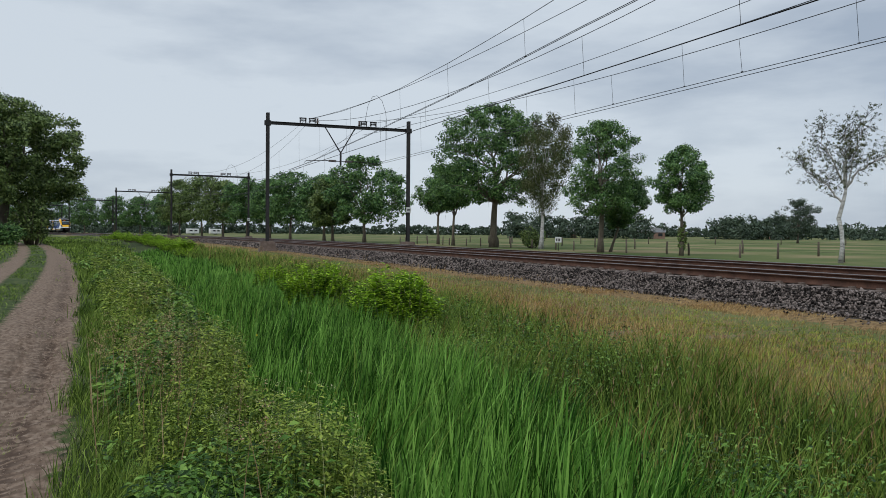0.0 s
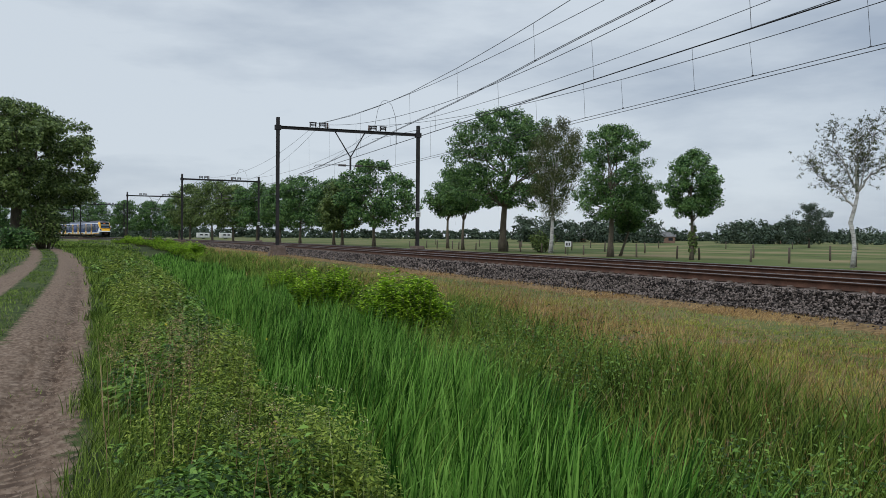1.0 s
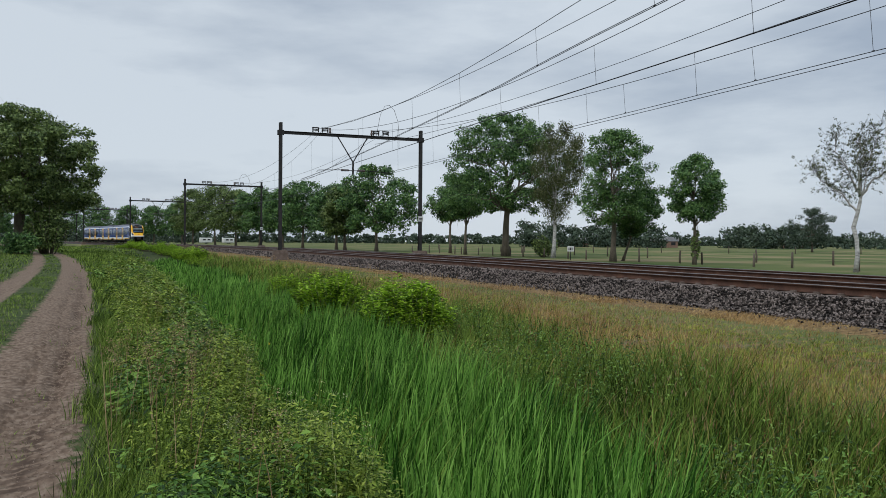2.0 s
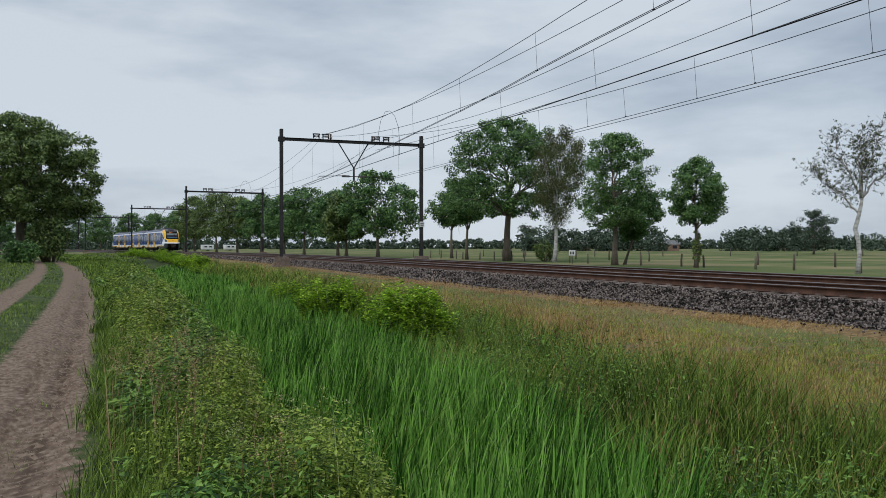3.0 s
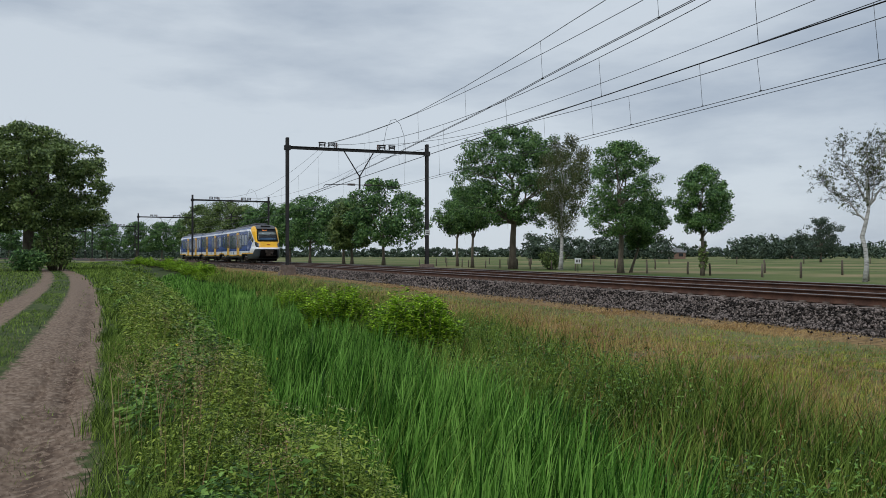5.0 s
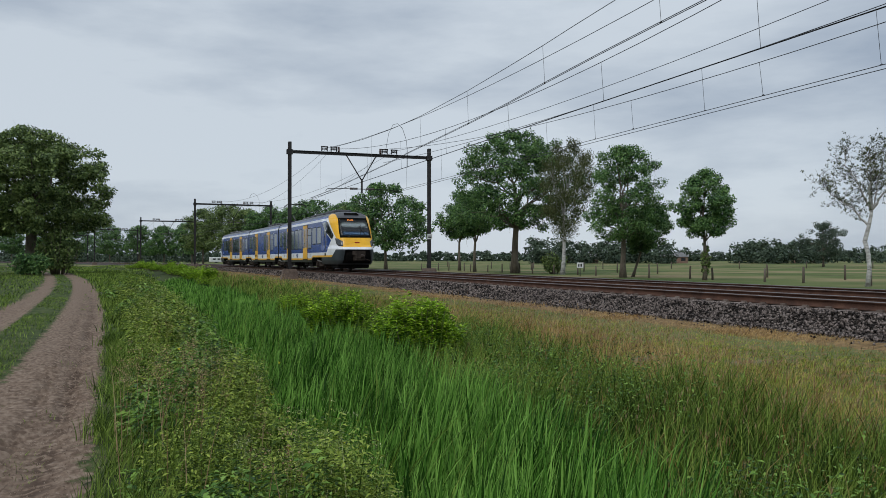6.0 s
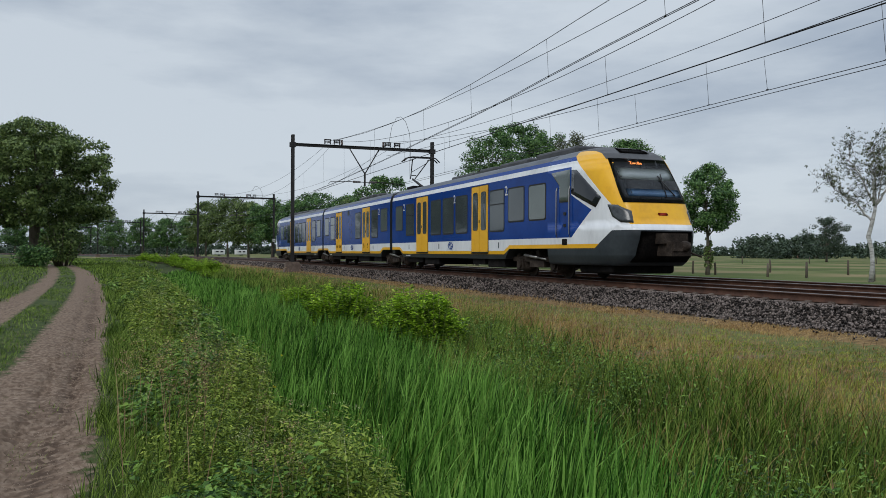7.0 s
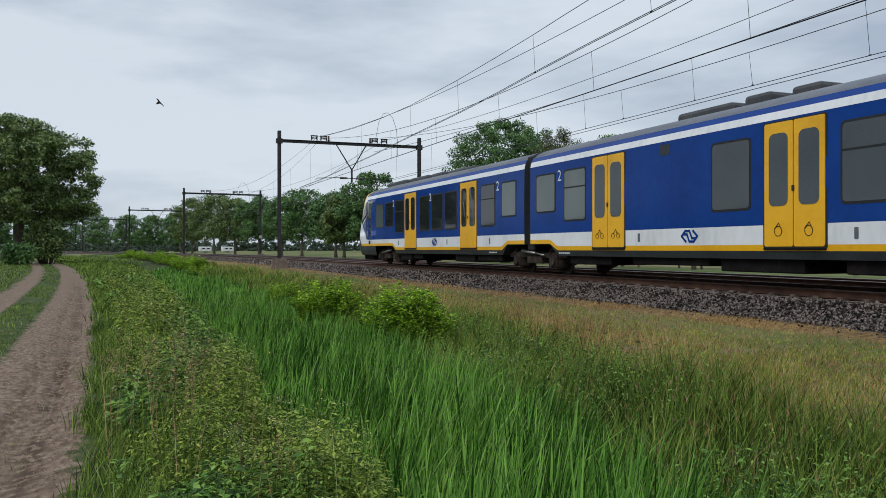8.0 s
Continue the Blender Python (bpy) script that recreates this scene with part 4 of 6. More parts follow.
def door(car, x0, x1, side, icon="", glazing=M_PANE_MID):
    z0, z1 = 0.85, 3.36
    d = part("door", slab(x0 - 0.05, x1 + 0.05, z0 - 0.04, z1 + 0.03, side, 0.006, 0.03, 0.05), M_GASKET, car, "double sliding door with yellow leaves")
    xm = (x0 + x1) / 2
    for a, b in ((x0, xm - 0.012), (xm + 0.012, x1)):
        leaf = part("door_leaf", slab(a, b, z0, z1, side, 0.022, 0.02, 0.04), M_YELLOW, d)
        c = (a + b) / 2
        part("pane", slab(c - 0.25, c + 0.25, 1.67, 3.14, side, 0.026, 0.012, 0.13, 4), glazing, d)
        if icon:
            bm = bmesh.new()
            for dx, r in (((-0.12, 0.07), (0.12, 0.07)) if icon == "bicycle" else ((0.0, 0.1),)):
                ring = [(c + dx + r * math.cos(t), 1.16 + r * math.sin(t)) for t in [k * math.pi / 8 for k in range(17)]]
                tube(bm, [(x, side * (side_half(z) + 0.026), z) for x, z in ring], 0.008, 4)
            tube(bm, [(c - 0.1, side * 1.466, 1.2), (c + 0.02, side * 1.466, 1.33), (c + 0.09, side * 1.466, 1.2)], 0.008, 4)
            part("pictogram", bm, M_BOGIE, d)
    part("button", slab(xm - 0.03, xm + 0.03, 1.95, 2.07, side, 0.034, 0.02, 0.02), M_GASKET, d)
    part("step", slab(x0 - 0.02, x1 + 0.02, 0.78, 0.815, side, 0.035, 0.06, 0.01), M_BLACK, d)


def thick_bar(bm, xa, za, xb, zb, side, half=0.027):
    """Flat painted bar between two points of the side wall."""
    n = Vector((xb - xa, zb - za)).normalized()
    xa, za, xb, zb = xa - n.x * half * 0.7, za - n.y * half * 0.7, xb + n.x * half * 0.7, zb + n.y * half * 0.7
    y = side * (side_half((za + zb) / 2) + 0.008)
    lo = [bm.verts.new((a + u * n.y * half, y, b - u * n.x * half)) for a, b, u in ((xa, za, 1), (xb, zb, 1), (xb, zb, -1), (xa, za, -1))]
    bm.faces.new(lo)
    r = bmesh.ops.extrude_face_region(bm, geom=[lo[0].link_faces[0]])
    for v in r["geom"]:
        if isinstance(v, bmesh.types.BMVert):
            v.co.y += side * 0.004
    bmesh.ops.recalc_face_normals(bm, faces=bm.faces[:])


def emblem(car, x, z, side):
    """Plain blue angular mark, two bent bars between points."""
    bm = bmesh.new()
    run = [(-0.13, -0.125), (-0.28, 0.0), (-0.15, 0.125), (0.0, 0.125), (0.09, -0.045), (0.2, -0.045)]
    for d in (1, -1):
        for p, q in zip(run, run[1:]):
            thick_bar(bm, x + d * p[0], z + d * p[1], x + d * q[0], z + d * q[1], side)
    part("emblem", bm, M_BLUE, car, "blue angular emblem")


def bogie(car, x, wheels=(-1.25, 1.25)):
    bm = bmesh.new()
    for side in (-1, 1):
        y = side * 1.02
        box(bm, x - 1.95, x + 1.95, y - 0.09, y + 0.09, 0.52, 0.68)
        box(bm, x - 0.5, x + 0.5, y - 0.16, y + 0.16, 0.34, 0.56)
        for w in wheels:
            box(bm, x + w - 0.2, x + w + 0.2, y - 0.14, y + 0.17, 0.27, 0.6)
            box(bm, x + w - 0.38, x + w - 0.24, y - 0.1, y + 0.12, 0.2, 0.75)
            tube(bm, [(x + w, y + side * 0.1, 0.43), (x + w, y + side * 0.22, 0.43)], 0.14, 10)
            for k in (-0.3, 0.3):
                tube(bm, [(x + w + k, y, 0.55), (x + w + k, y, 0.82)], 0.09, 8)
        box(bm, x - 0.12, x + 0.12, y - 0.12, y + 0.14, 0.56, 0.9)
    box(bm, x - 0.3, x + 0.3, -1.0, 1.0, 0.45, 0.7)
    fr = part("bogie", bm, M_BOGIE, car, "grimy brown steel bogie")
    for w in wheels:
        bm = bmesh.new()
        for side in (-1, 1):
            y = side * 0.753
            tube(bm, [(x + w, y - 0.07 * side, 0.44), (x + w, y - 0.04 * side, 0.44), (x + w, y - 0.04 * side, 0.43), (x + w, y + 0.065 * side, 0.425), (x + w, y + 0.065 * side, 0.3), (x + w, y + 0.03 * side, 0.16)], [0.455, 0.455, 0.425, 0.42, 0.34, 0.12], 24)
        tube(bm, [(x + w, -0.75, 0.43), (x + w, 0.75, 0.43)], 0.09, 8)
        part("wheelset", bm, M_BOGIE, fr)
    for side in (-1, 1):
        bm = bmesh.new()
        tube(bm, [(x - 0.75, side * 1.24, 0.74), (x + 0.2, side * 1.24, 0.66)], 0.05, 8)
        tube(bm, [(x + 0.2, side * 1.24, 0.66), (x + 0.8, side * 1.24, 0.6)], 0.032, 8)
        part("damper", bm, M_STEELBRIGHT, fr, "light grey damper rod")


def stencil(car, x, side):
    """Row of tiny pale bars on the sill."""
    for k in range(6):
        part("stencil_mark", slab(x + k * 0.11, x + k * 0.11 + 0.08, 0.655, 0.7, side, 0.005, 0.01, 0.004, 1), M_WHITE, car)


def underfloor(car, boxes):
    for a, b, z in boxes:
        part("equipment_case", soft_box(a, b, -1.25, 1.25, z, 0.62, 0.03), M_BLACK, car)


def roof_case(car, a, b, h, w=0.75):
    part("roof_unit", soft_box(a, b, -w, w, 3.95, h, 0.09, 2), M_CAP, car)


def nose_front(z):
    return float(np.interp(z, [0.3, 0.5, 0.75, 1.4, 1.62, 2.3, 2.9, 3.5, 3.8, 4.0, 4.1], [20.5, 21.0, 21.25, 21.35, 21.25, 20.9, 20.45, 19.98, 19.7, 19.2, 18.1]))


def nose_x(y, z, base=17.7):
    """Forward face of the cab: plan rounds in towards the tip at every height."""
    u = min(1.0, abs(y) / max(0.02, side_half(z)))
    return base + (nose_front(z) - base) * (1 - u ** 5.5) ** (1 / 3.0)


def cab_shell():
    bm = bmesh.new()
    zs = [0.46, 0.54, 0.64, 0.75, 0.95, 1.15, 1.3, 1.44, 1.62, 1.8, 2.0, 2.2, 2.4, 2.6, 2.8, 3.0, 3.2, 3.43, 3.6, 3.74, 3.85, 3.95, 4.02, 4.06, 4.09]
    us = [math.sin(math.pi / 2 * k / 14) for k in range(-14, 15)]
    rows = []
    for z in zs:
        hw = side_half(z)
        rows.append([bm.verts.new((17.0, -hw, z))] + [bm.verts.new((nose_x(u * hw, z, 17.7), u * hw, z)) for u in us] + [bm.verts.new((17.0, hw, z))])
    for a, b in zip(rows, rows[1:]):
        for j in range(len(a) - 1):
            bm.faces.new((a[j], a[j + 1], b[j + 1], b[j])).smooth = True
    bm.faces.new(rows[-1])
    bm.faces.new([v for v in rows[0]][::-1])

    def line_cut(p, q):
        d = Vector((q[0] - p[0], 0, q[1] - p[1])).normalized()
        bmesh.ops.bisect_plane(bm, geom=bm.verts[:] + bm.edges[:] + bm.faces[:], plane_co=(p[0], 0, p[1]), plane_no=(-d.z, 0, d.x))
    P = dict(a=(18.6, 3.72), b=(20.4, 2.2), c=(21.05, 1.62), d=(19.75, 0.95), e=(20.5, 1.45))
    line_cut(P["a"], P["b"]), line_cut(P["b"], P["c"]), line_cut(P["d"], P["e"])
    for y in (-1.02, 1.02):
        bmesh.ops.bisect_plane(bm, geom=bm.verts[:] + bm.edges[:] + bm.faces[:], plane_co=(0, y, 0), plane_no=(0, 1, 0))
    for z in (0.76, 0.96, 1.085, 1.29, 1.46, 1.62, 2.1, 3.43, 3.56, 3.6, 3.74):
        line_cut((0, z), (1, z))
    line_cut((18.5, 1.28), (19.6, 2.08)), line_cut((19.6, 2.08), (18.5, 2.58)), line_cut((18.5, 0), (18.5, 1)), line_cut((17.35, 3.05), (16.9, 3.43))

    def above(p, q, x, z):
        return (q[0] - p[0]) * (z - p[1]) - (q[1] - p[1]) * (x - p[0])
    for f in bm.faces:
        c = f.calc_center_median()
        x, z = c.x, c.z
        ahead = above(P["a"], P["b"], x, z) > 0 if z > 2.2 else above(P["b"], P["c"], x, z) > 0
        if z < 1.46 and (x > 19.3 or z < 0.96) and (above(P["d"], P["e"], x, z) < 0 or z < 0.96):
            k = 0
            if z > 0.96 and x < 19.75:
                k = 1 if z < 1.085 else 2
        elif z < 1.62:
            k = 1 if z < 1.085 else 2
            if z > 1.29 and x < 18.5:
                k = 3
            elif 1.28 < z and above((18.5, 1.28), (19.6, 2.08), x, z) > 0 and x < 19.6:
                k = 3
        elif ahead:
            k = 1
            if z > 3.56 and abs(c.y) < 1.02:
                k = 5
        else:
            k = 2
            if z > 3.74:
                k = 4
            elif z > 3.6:
                k = 3
            elif x < 18.5 and 1.29 < z < 3.43:
                k = 3
            elif x >= 18.5 and above((18.5, 1.28), (19.6, 2.08), x, z) > 0 and above((19.6, 2.08), (18.5, 2.58), x, z) > 0 and 1.28 < z < 2.6:
                k = 3
        f.material_index = k
    return bm


def nose_panel(poly, out, nu=8):
    """Patch on the cab front between heights; poly rows of (z, y from, y to)."""
    bm = bmesh.new()
    rows = []
    for z, a, b in poly:
        rows.append([bm.verts.new((nose_x(a + (b - a) * k / nu, z) + out, (a + (b - a) * k / nu) * (1 + out * 0.3), z)) for k in range(nu + 1)])
    for u, v in zip(rows, rows[1:]):
        for j in range(nu):
            bm.faces.new((u[j], u[j + 1], v[j + 1], v[j])).smooth = True
    bmesh.ops.solidify(bm, geom=bm.faces[:], thickness=0.012)
    return bm


def side_poly(pts, side, out, thick=0.02):
    """Flat-edged panel on the cab side from (x, z) corners, laid on the curved wall."""
    bm = bmesh.new()

    def wall_y(x, z):
        lo, hi = 0.3, side_half(z)
        if x <= 17.7:
            return hi
        w = min(0.999, (x - 17.7) / max(0.05, nose_front(z) - 17.7))
        return hi * (1 - w ** 3.0) ** (1 / 5.5)
    n = len(pts)
    dense = []
    for k in range(n):
        p, q = pts[k], pts[(k + 1) % n]
        for t in range(4):
            dense.append((p[0] + (q[0] - p[0]) * t / 4, p[1] + (q[1] - p[1]) * t / 4))
    cx, cz = sum(p[0] for p in pts) / n, sum(p[1] for p in pts) / n
    rings = [[bm.verts.new((cx + (x - cx) * s, side * (wall_y(cx + (x - cx) * s, cz + (z - cz) * s) + o), cz + (z - cz) * s)) for x, z in dense] for s, o in ((1.0, -thick), (1.0, out), (0.66, out), (0.33, out))]
    mid = bm.verts.new((cx, side * (wall_y(cx, cz) + out), cz))
    m = len(dense)
    for u, v in zip(rings, rings[1:]):
        for k in range(m):
            bm.faces.new((u[k], u[(k + 1) % m], v[(k + 1) % m], v[k])).smooth = u is not rings[0]
    for k in range(m):
        bm.faces.new((rings[-1][k], rings[-1][(k + 1) % m], mid)).smooth = True
    bmesh.ops.recalc_face_normals(bm, faces=bm.faces[:])
    return bm


TRAIN = "cars of the train"


def end_car(name, label, dim=0, glazing=M_PANE):
    """Car with a cab; dim picks plain dark or sheen-toned glass for its plain windows."""
    car = empty(name, pose(0, 0, 0), label, "train car", TRAIN)
    part("body", shell(0.22, 17.0, [(-2, 1.95), (13.7, 21)], 0), PAINTS, car, "blue body with white and yellow stripes and grey roof")
    cab = part("cab", cab_shell(), PAINTS, car, "rounded white, yellow and dark grey cab")
    for side in (-1, 1):
        for a, b, z0, z1, li, mu in ((0.85, 1.9, 1.95, 3.08, 1, 0), (2.5, 3.65, 1.66, 3.1, 0, 1), (6.05, 7.25, 1.63, 3.08, 0, 0), (7.55, 8.75, 1.63, 3.08, 0, 0), (9.05, 10.25, 1.63, 3.08, 0, 0), (12.5, 13.7, 1.63, 3.08, 0, 1), (14.1, 15.3, 1.93, 3.06, 0, 0), (15.7, 16.85, 1.93, 3.04, 1, 0)):
            window(car, a, b, z0, z1, side, li or dim, mu)
        stencil(car, 2.4, side)
        door(car, 4.08, 5.62, side, "", glazing), door(car, 10.75, 12.3, side, "", glazing)
        emblem(car, 8.45, 1.1, side)
        letters("2", 0.48, M_WHITE, car, on_side(2.06 if side < 0 else 2.36, 2.86, side), "numeral", "white class numeral")
        letters("2", 0.48, M_WHITE, car, on_side(8.78 if side < 0 else 9.05, 2.86, side), "numeral", "white class numeral")
        letters("2", 0.48, M_WHITE, car, on_side(13.8 if side < 0 else 14.1, 2.86, side), "numeral", "white class numeral")
        part("side_window", side_poly([(18.52, 3.34), (18.78, 3.32), (20.0, 2.42), (19.8, 2.14), (18.52, 2.62)], side, 0.012), M_PANE, cab)
        part("cab_door", slab(17.75, 18.42, 1.32, 3.3, side, 0.0, 0.03, 0.03), M_BLUE, cab)
        part("door_window", side_poly([(17.25, 3.34), (18.42, 3.36), (18.42, 2.38), (17.8, 2.38), (17.78, 2.9)], side, 0.01), M_PANE_LIGHT, cab)
        for z in (1.62, 1.98):
            part("door_grip", slab(18.05, 18.2, z, z + 0.09, side, 0.02, 0.03, 0.02), M_GASKET, cab)
        for x in (17.68, 18.48):
            bm = bmesh.new()
            tube(bm, [(x, side * 1.47, 1.32), (x, side * 1.5, 1.4), (x, side * 1.5, 2.75), (x, side * 1.46, 2.85)], 0.018, 6)
            part("grab_rail", bm, M_STEELBRIGHT, cab)
        part("lamp_hatch", slab(17.95, 18.25, 1.06, 1.25, side, 0.006, 0.02, 0.03), M_BLACK, cab)
        part("headlight", side_poly([(20.28, 2.2), (20.6, 2.18), (20.95, 2.0), (21.1, 1.66), (20.8, 1.68), (20.5, 1.85)], side, 0.014), M_LAMP, cab, "slanted dark glass headlight")
        for a in (7.0, 13.2, 2.9):
            part("hatch", slab(a, a + 0.09, 0.98, 1.2, side, 0.006, 0.02, 0.02), M_ROOF, car)
    part("windscreen", nose_panel([(2.24, -1.05, 1.05), (2.5, -1.06, 1.06), (2.75, -1.05, 1.05), (3.0, -1.03, 1.03), (3.25, -1.01, 1.01), (3.58, -0.98, 0.98)], 0.014, 14), M_PANE, cab, "large raked dark windscreen")
    part("sun_blind", nose_panel([(2.92, -0.92, 0.92), (3.1, -0.91, 0.91), (3.28, -0.9, 0.9)], 0.018, 10), M_BLIND, cab, "pale blind behind the windscreen")
    part("driving_desk", nose_panel([(2.42, -0.88, 0.88), (2.52, -0.88, 0.88), (2.64, -0.88, 0.88)], 0.018, 10), M_DESK, cab, "blue-grey desk behind the windscreen")
    part("front_display", nose_panel([(3.78, -0.5, 0.5), (3.86, -0.5, 0.5), (3.95, -0.45, 0.45)], 0.012, 6), M_BLACK, cab)
    letters("Zwolle", 0.15, M_ORANGE, cab, pose(nose_x(0.2, 3.42) + 0.06, -0.42, 3.4, 90, 0, 90) @ pose(0, 0, 0, -40, 0, 0), "destination", "amber destination lettering")
    bm = bmesh.new()
    tube(bm, [(nose_x(0.3, 2.4) + 0.05, 0.3, 2.4), (nose_x(0.45, 3.1) + 0.05, 0.45, 3.12)], 0.016, 5)
    tube(bm, [(nose_x(0.55, 2.45) + 0.06, 0.6, 2.45), (nose_x(0.3, 3.05) + 0.06, 0.32, 3.05)], 0.02, 5)
    part("wiper", bm, M_GASKET, cab)
    # no cavity is cut; this flat black panel paints the recess's shade
    part("recess_shade", nose_panel([(0.56, -0.95, 0.95), (0.75, -0.92, 0.92), (0.95, -0.9, 0.9), (1.2, -0.86, 0.86), (1.42, -0.84, 0.84)], 0.012, 14), M_BLACK, cab, "flat black panel standing for the shaded opening round the coupler")
    bm = bmesh.new()
    box(bm, 21.2, 21.7, -0.4, 0.4, 1.08, 1.36)
    box(bm, 21.2, 21.95, -0.3, 0.3, 0.74, 1.12)
    tube(bm, [(21.9, 0.12, 1.0), (22.02, 0.12, 1.0), (22.15, 0.12, 1.0)], [0.16, 0.14, 0.03], 10)
    box(bm, 21.9, 22.0, -0.28, 0.02, 0.88, 1.12)
    tube(bm, [(21.85, 0.3, 0.85), (22.0, 0.62, 0.72)], 0.03, 6)
    part("coupler", bm, M_BOGIE, cab, "grey steel automatic coupler")
    part("emblem", nose_panel([(1.87, -0.14, 0.14), (1.92, -0.17, 0.17), (1.95, -0.12, 0.12)], 0.01, 3), M_RED, cab, "small red emblem")
    part("snow_plough", soft_box(18.4, 20.2, -1.1, 1.1, 0.22, 0.52, 0.1, 3), M_BLACK, cab)
    bogie(car, 15.75)
    underfloor(car, [(2.3, 4.4, 0.36), (4.7, 6.6, 0.3), (10.4, 11.6, 0.36), (11.9, 13.4, 0.28)])
    for a, b, h in ((6.4, 8.9, 4.18), (9.5, 11.0, 4.22), (11.5, 14.0, 4.24), (14.6, 17.4, 4.27)):
        roof_case(car, a, b, h, 0.62)
    return car


def middle_car():
    car = empty("middle_train_car", pose(0, 0, 0), "blue middle train car with yellow doors on grimy bogies", "train car", TRAIN)
    part("body", shell(0.2, 15.96, [(-2, 1.95), (14.2, 18.2)], 0), PAINTS, car, "blue body with white and yellow stripes and grey roof")
    for side in (-1, 1):
        for a, b, z0, z1, li, mu in ((0.65, 1.8, 1.98, 3.1, 1, 0), (2.4, 3.55, 1.67, 3.12, 1, 1), (8.95, 10.1, 1.67, 3.12, 2, 0), (12.5, 13.65, 1.67, 3.12, 2, 1), (14.3, 15.45, 1.98, 3.1, 1, 0)):
            window(car, a, b, z0, z1, side, li, mu)
        stencil(car, 2.0, side)
        door(car, 3.96, 5.5, side, "bicycle"), door(car, 10.55, 12.1, side, "wheelchair")
        emblem(car, 8.15, 1.1, side)
        part("vent", slab(7.0, 7.42, 3.1, 3.36, side, 0.006, 0.02, 0.02), M_DARKSKIRT, car)
        letters("2", 0.48, M_WHITE, car, on_side(1.98 if side < 0 else 2.25, 2.86, side), "numeral", "white class numeral")
        letters("2", 0.48, M_WHITE, car, on_side(13.85 if side < 0 else 14.12, 2.86, side), "numeral", "white class numeral")
        for a in (6.1, 12.75):
            part("hatch", slab(a, a + 0.09, 0.98, 1.2, side, 0.006, 0.02, 0.02), M_ROOF, car)
    for a in (-0.02, 16.18):
        bm = soft_box(a - 0.24, a + 0.24, -1.3, 1.3, 0.75, 3.85, 0.05)
        part("gangway", bm, M_GASKET, car, "black rubber gangway bellows")
    bogie(car, 0.0), bogie(car, 16.16)
    underfloor(car, [(2.4, 4.6, 0.35), (5.6, 8.6, 0.4), (9.0, 11.4, 0.3), (12.4, 13.9, 0.32)])
    for a, b, h in ((6.6, 8.6, 4.24), (9.0, 9.8, 4.28), (10.4, 11.2, 4.24)):
        roof_case(car, a, b, h, 0.6)
    return car


def pantograph(car, x):
    p = part("pantograph", soft_box(x + 0.25, x + 1.3, -0.65, 0.65, 4.06, 4.2, 0.03), M_BLACK, car, "dark raised pantograph")
    bm = bmesh.new()
    tube(bm, [(x + 0.8, 0, 4.2), (x - 0.75, 0, 4.72)], [0.07, 0.05], 8)
    part("lower_arm", bm, M_STEEL, p)
    bm = bmesh.new()
    for s in (-1, 1):
        tube(bm, [(x - 0.75, s * 0.12, 4.72), (x + 0.55, s * 0.45, 5.62)], 0.028, 6)
    tube(bm, [(x - 0.6, -0.14, 4.9), (x - 0.6, 0.14, 4.9)], 0.025, 6)
    tube(bm, [(x - 0.3, -0.22, 5.03), (x + 0.3, 0.38, 5.45)], 0.015, 6)
    part("upper_arm", bm, M_STEEL, p)
    for d in (-0.18, 0.18):
        bm = bmesh.new()
        tube(bm, [(x + 0.55 + d, -0.98, 5.48), (x + 0.55 + d, -0.75, 5.68), (x + 0.55 + d, -0.5, 5.72), (x + 0.55 + d, 0.5, 5.72), (x + 0.55 + d, 0.75, 5.68), (x + 0.55 + d, 0.98, 5.48)], 0.032, 6)
        part("contact_strip", bm, M_STEEL, p)
    bm = bmesh.new()
    tube(bm, [(x + 0.3, -0.45, 5.6), (x + 0.8, -0.45, 5.6)], 0.025, 6)
    tube(bm, [(x + 0.3, 0.45, 5.6), (x + 0.8, 0.45, 5.6)], 0.025, 6)
    part("strip_carrier", bm, M_STEEL, p)


front_car = end_car("front_train_car", "blue and yellow train car with leading cab and raised pantograph", 2, M_PANE_MID)
pantograph(front_car, -0.05)
rear_car = end_car("rear_train_car", "blue and yellow train car with trailing cab at its end")
mid_car = middle_car()
JOINT, MID_LENGTH = 27.16, 16.16


def joint_at(t):
    """Place along the line of the joint behind the front car."""
    u = t - 7.4
    return JOINT - 32.67 * u + 0.0698 * u * u


def chord(sa, sb):
    """Pose at sa whose x axis points to sb, both on the middle of the near track at rail height."""
    a, b = line(sa, 0.753), line(sb, 0.753)
    return pose(a[0], a[1], RAIL_Z, 0, 0, math.degrees(math.atan2(b[1] - a[1], b[0] - a[0])))

FAR_ROW = "broadleaf tree in the row that follows the railway"


def beside(s, o):
    x, y, _ = line(s, o)
    return x, y


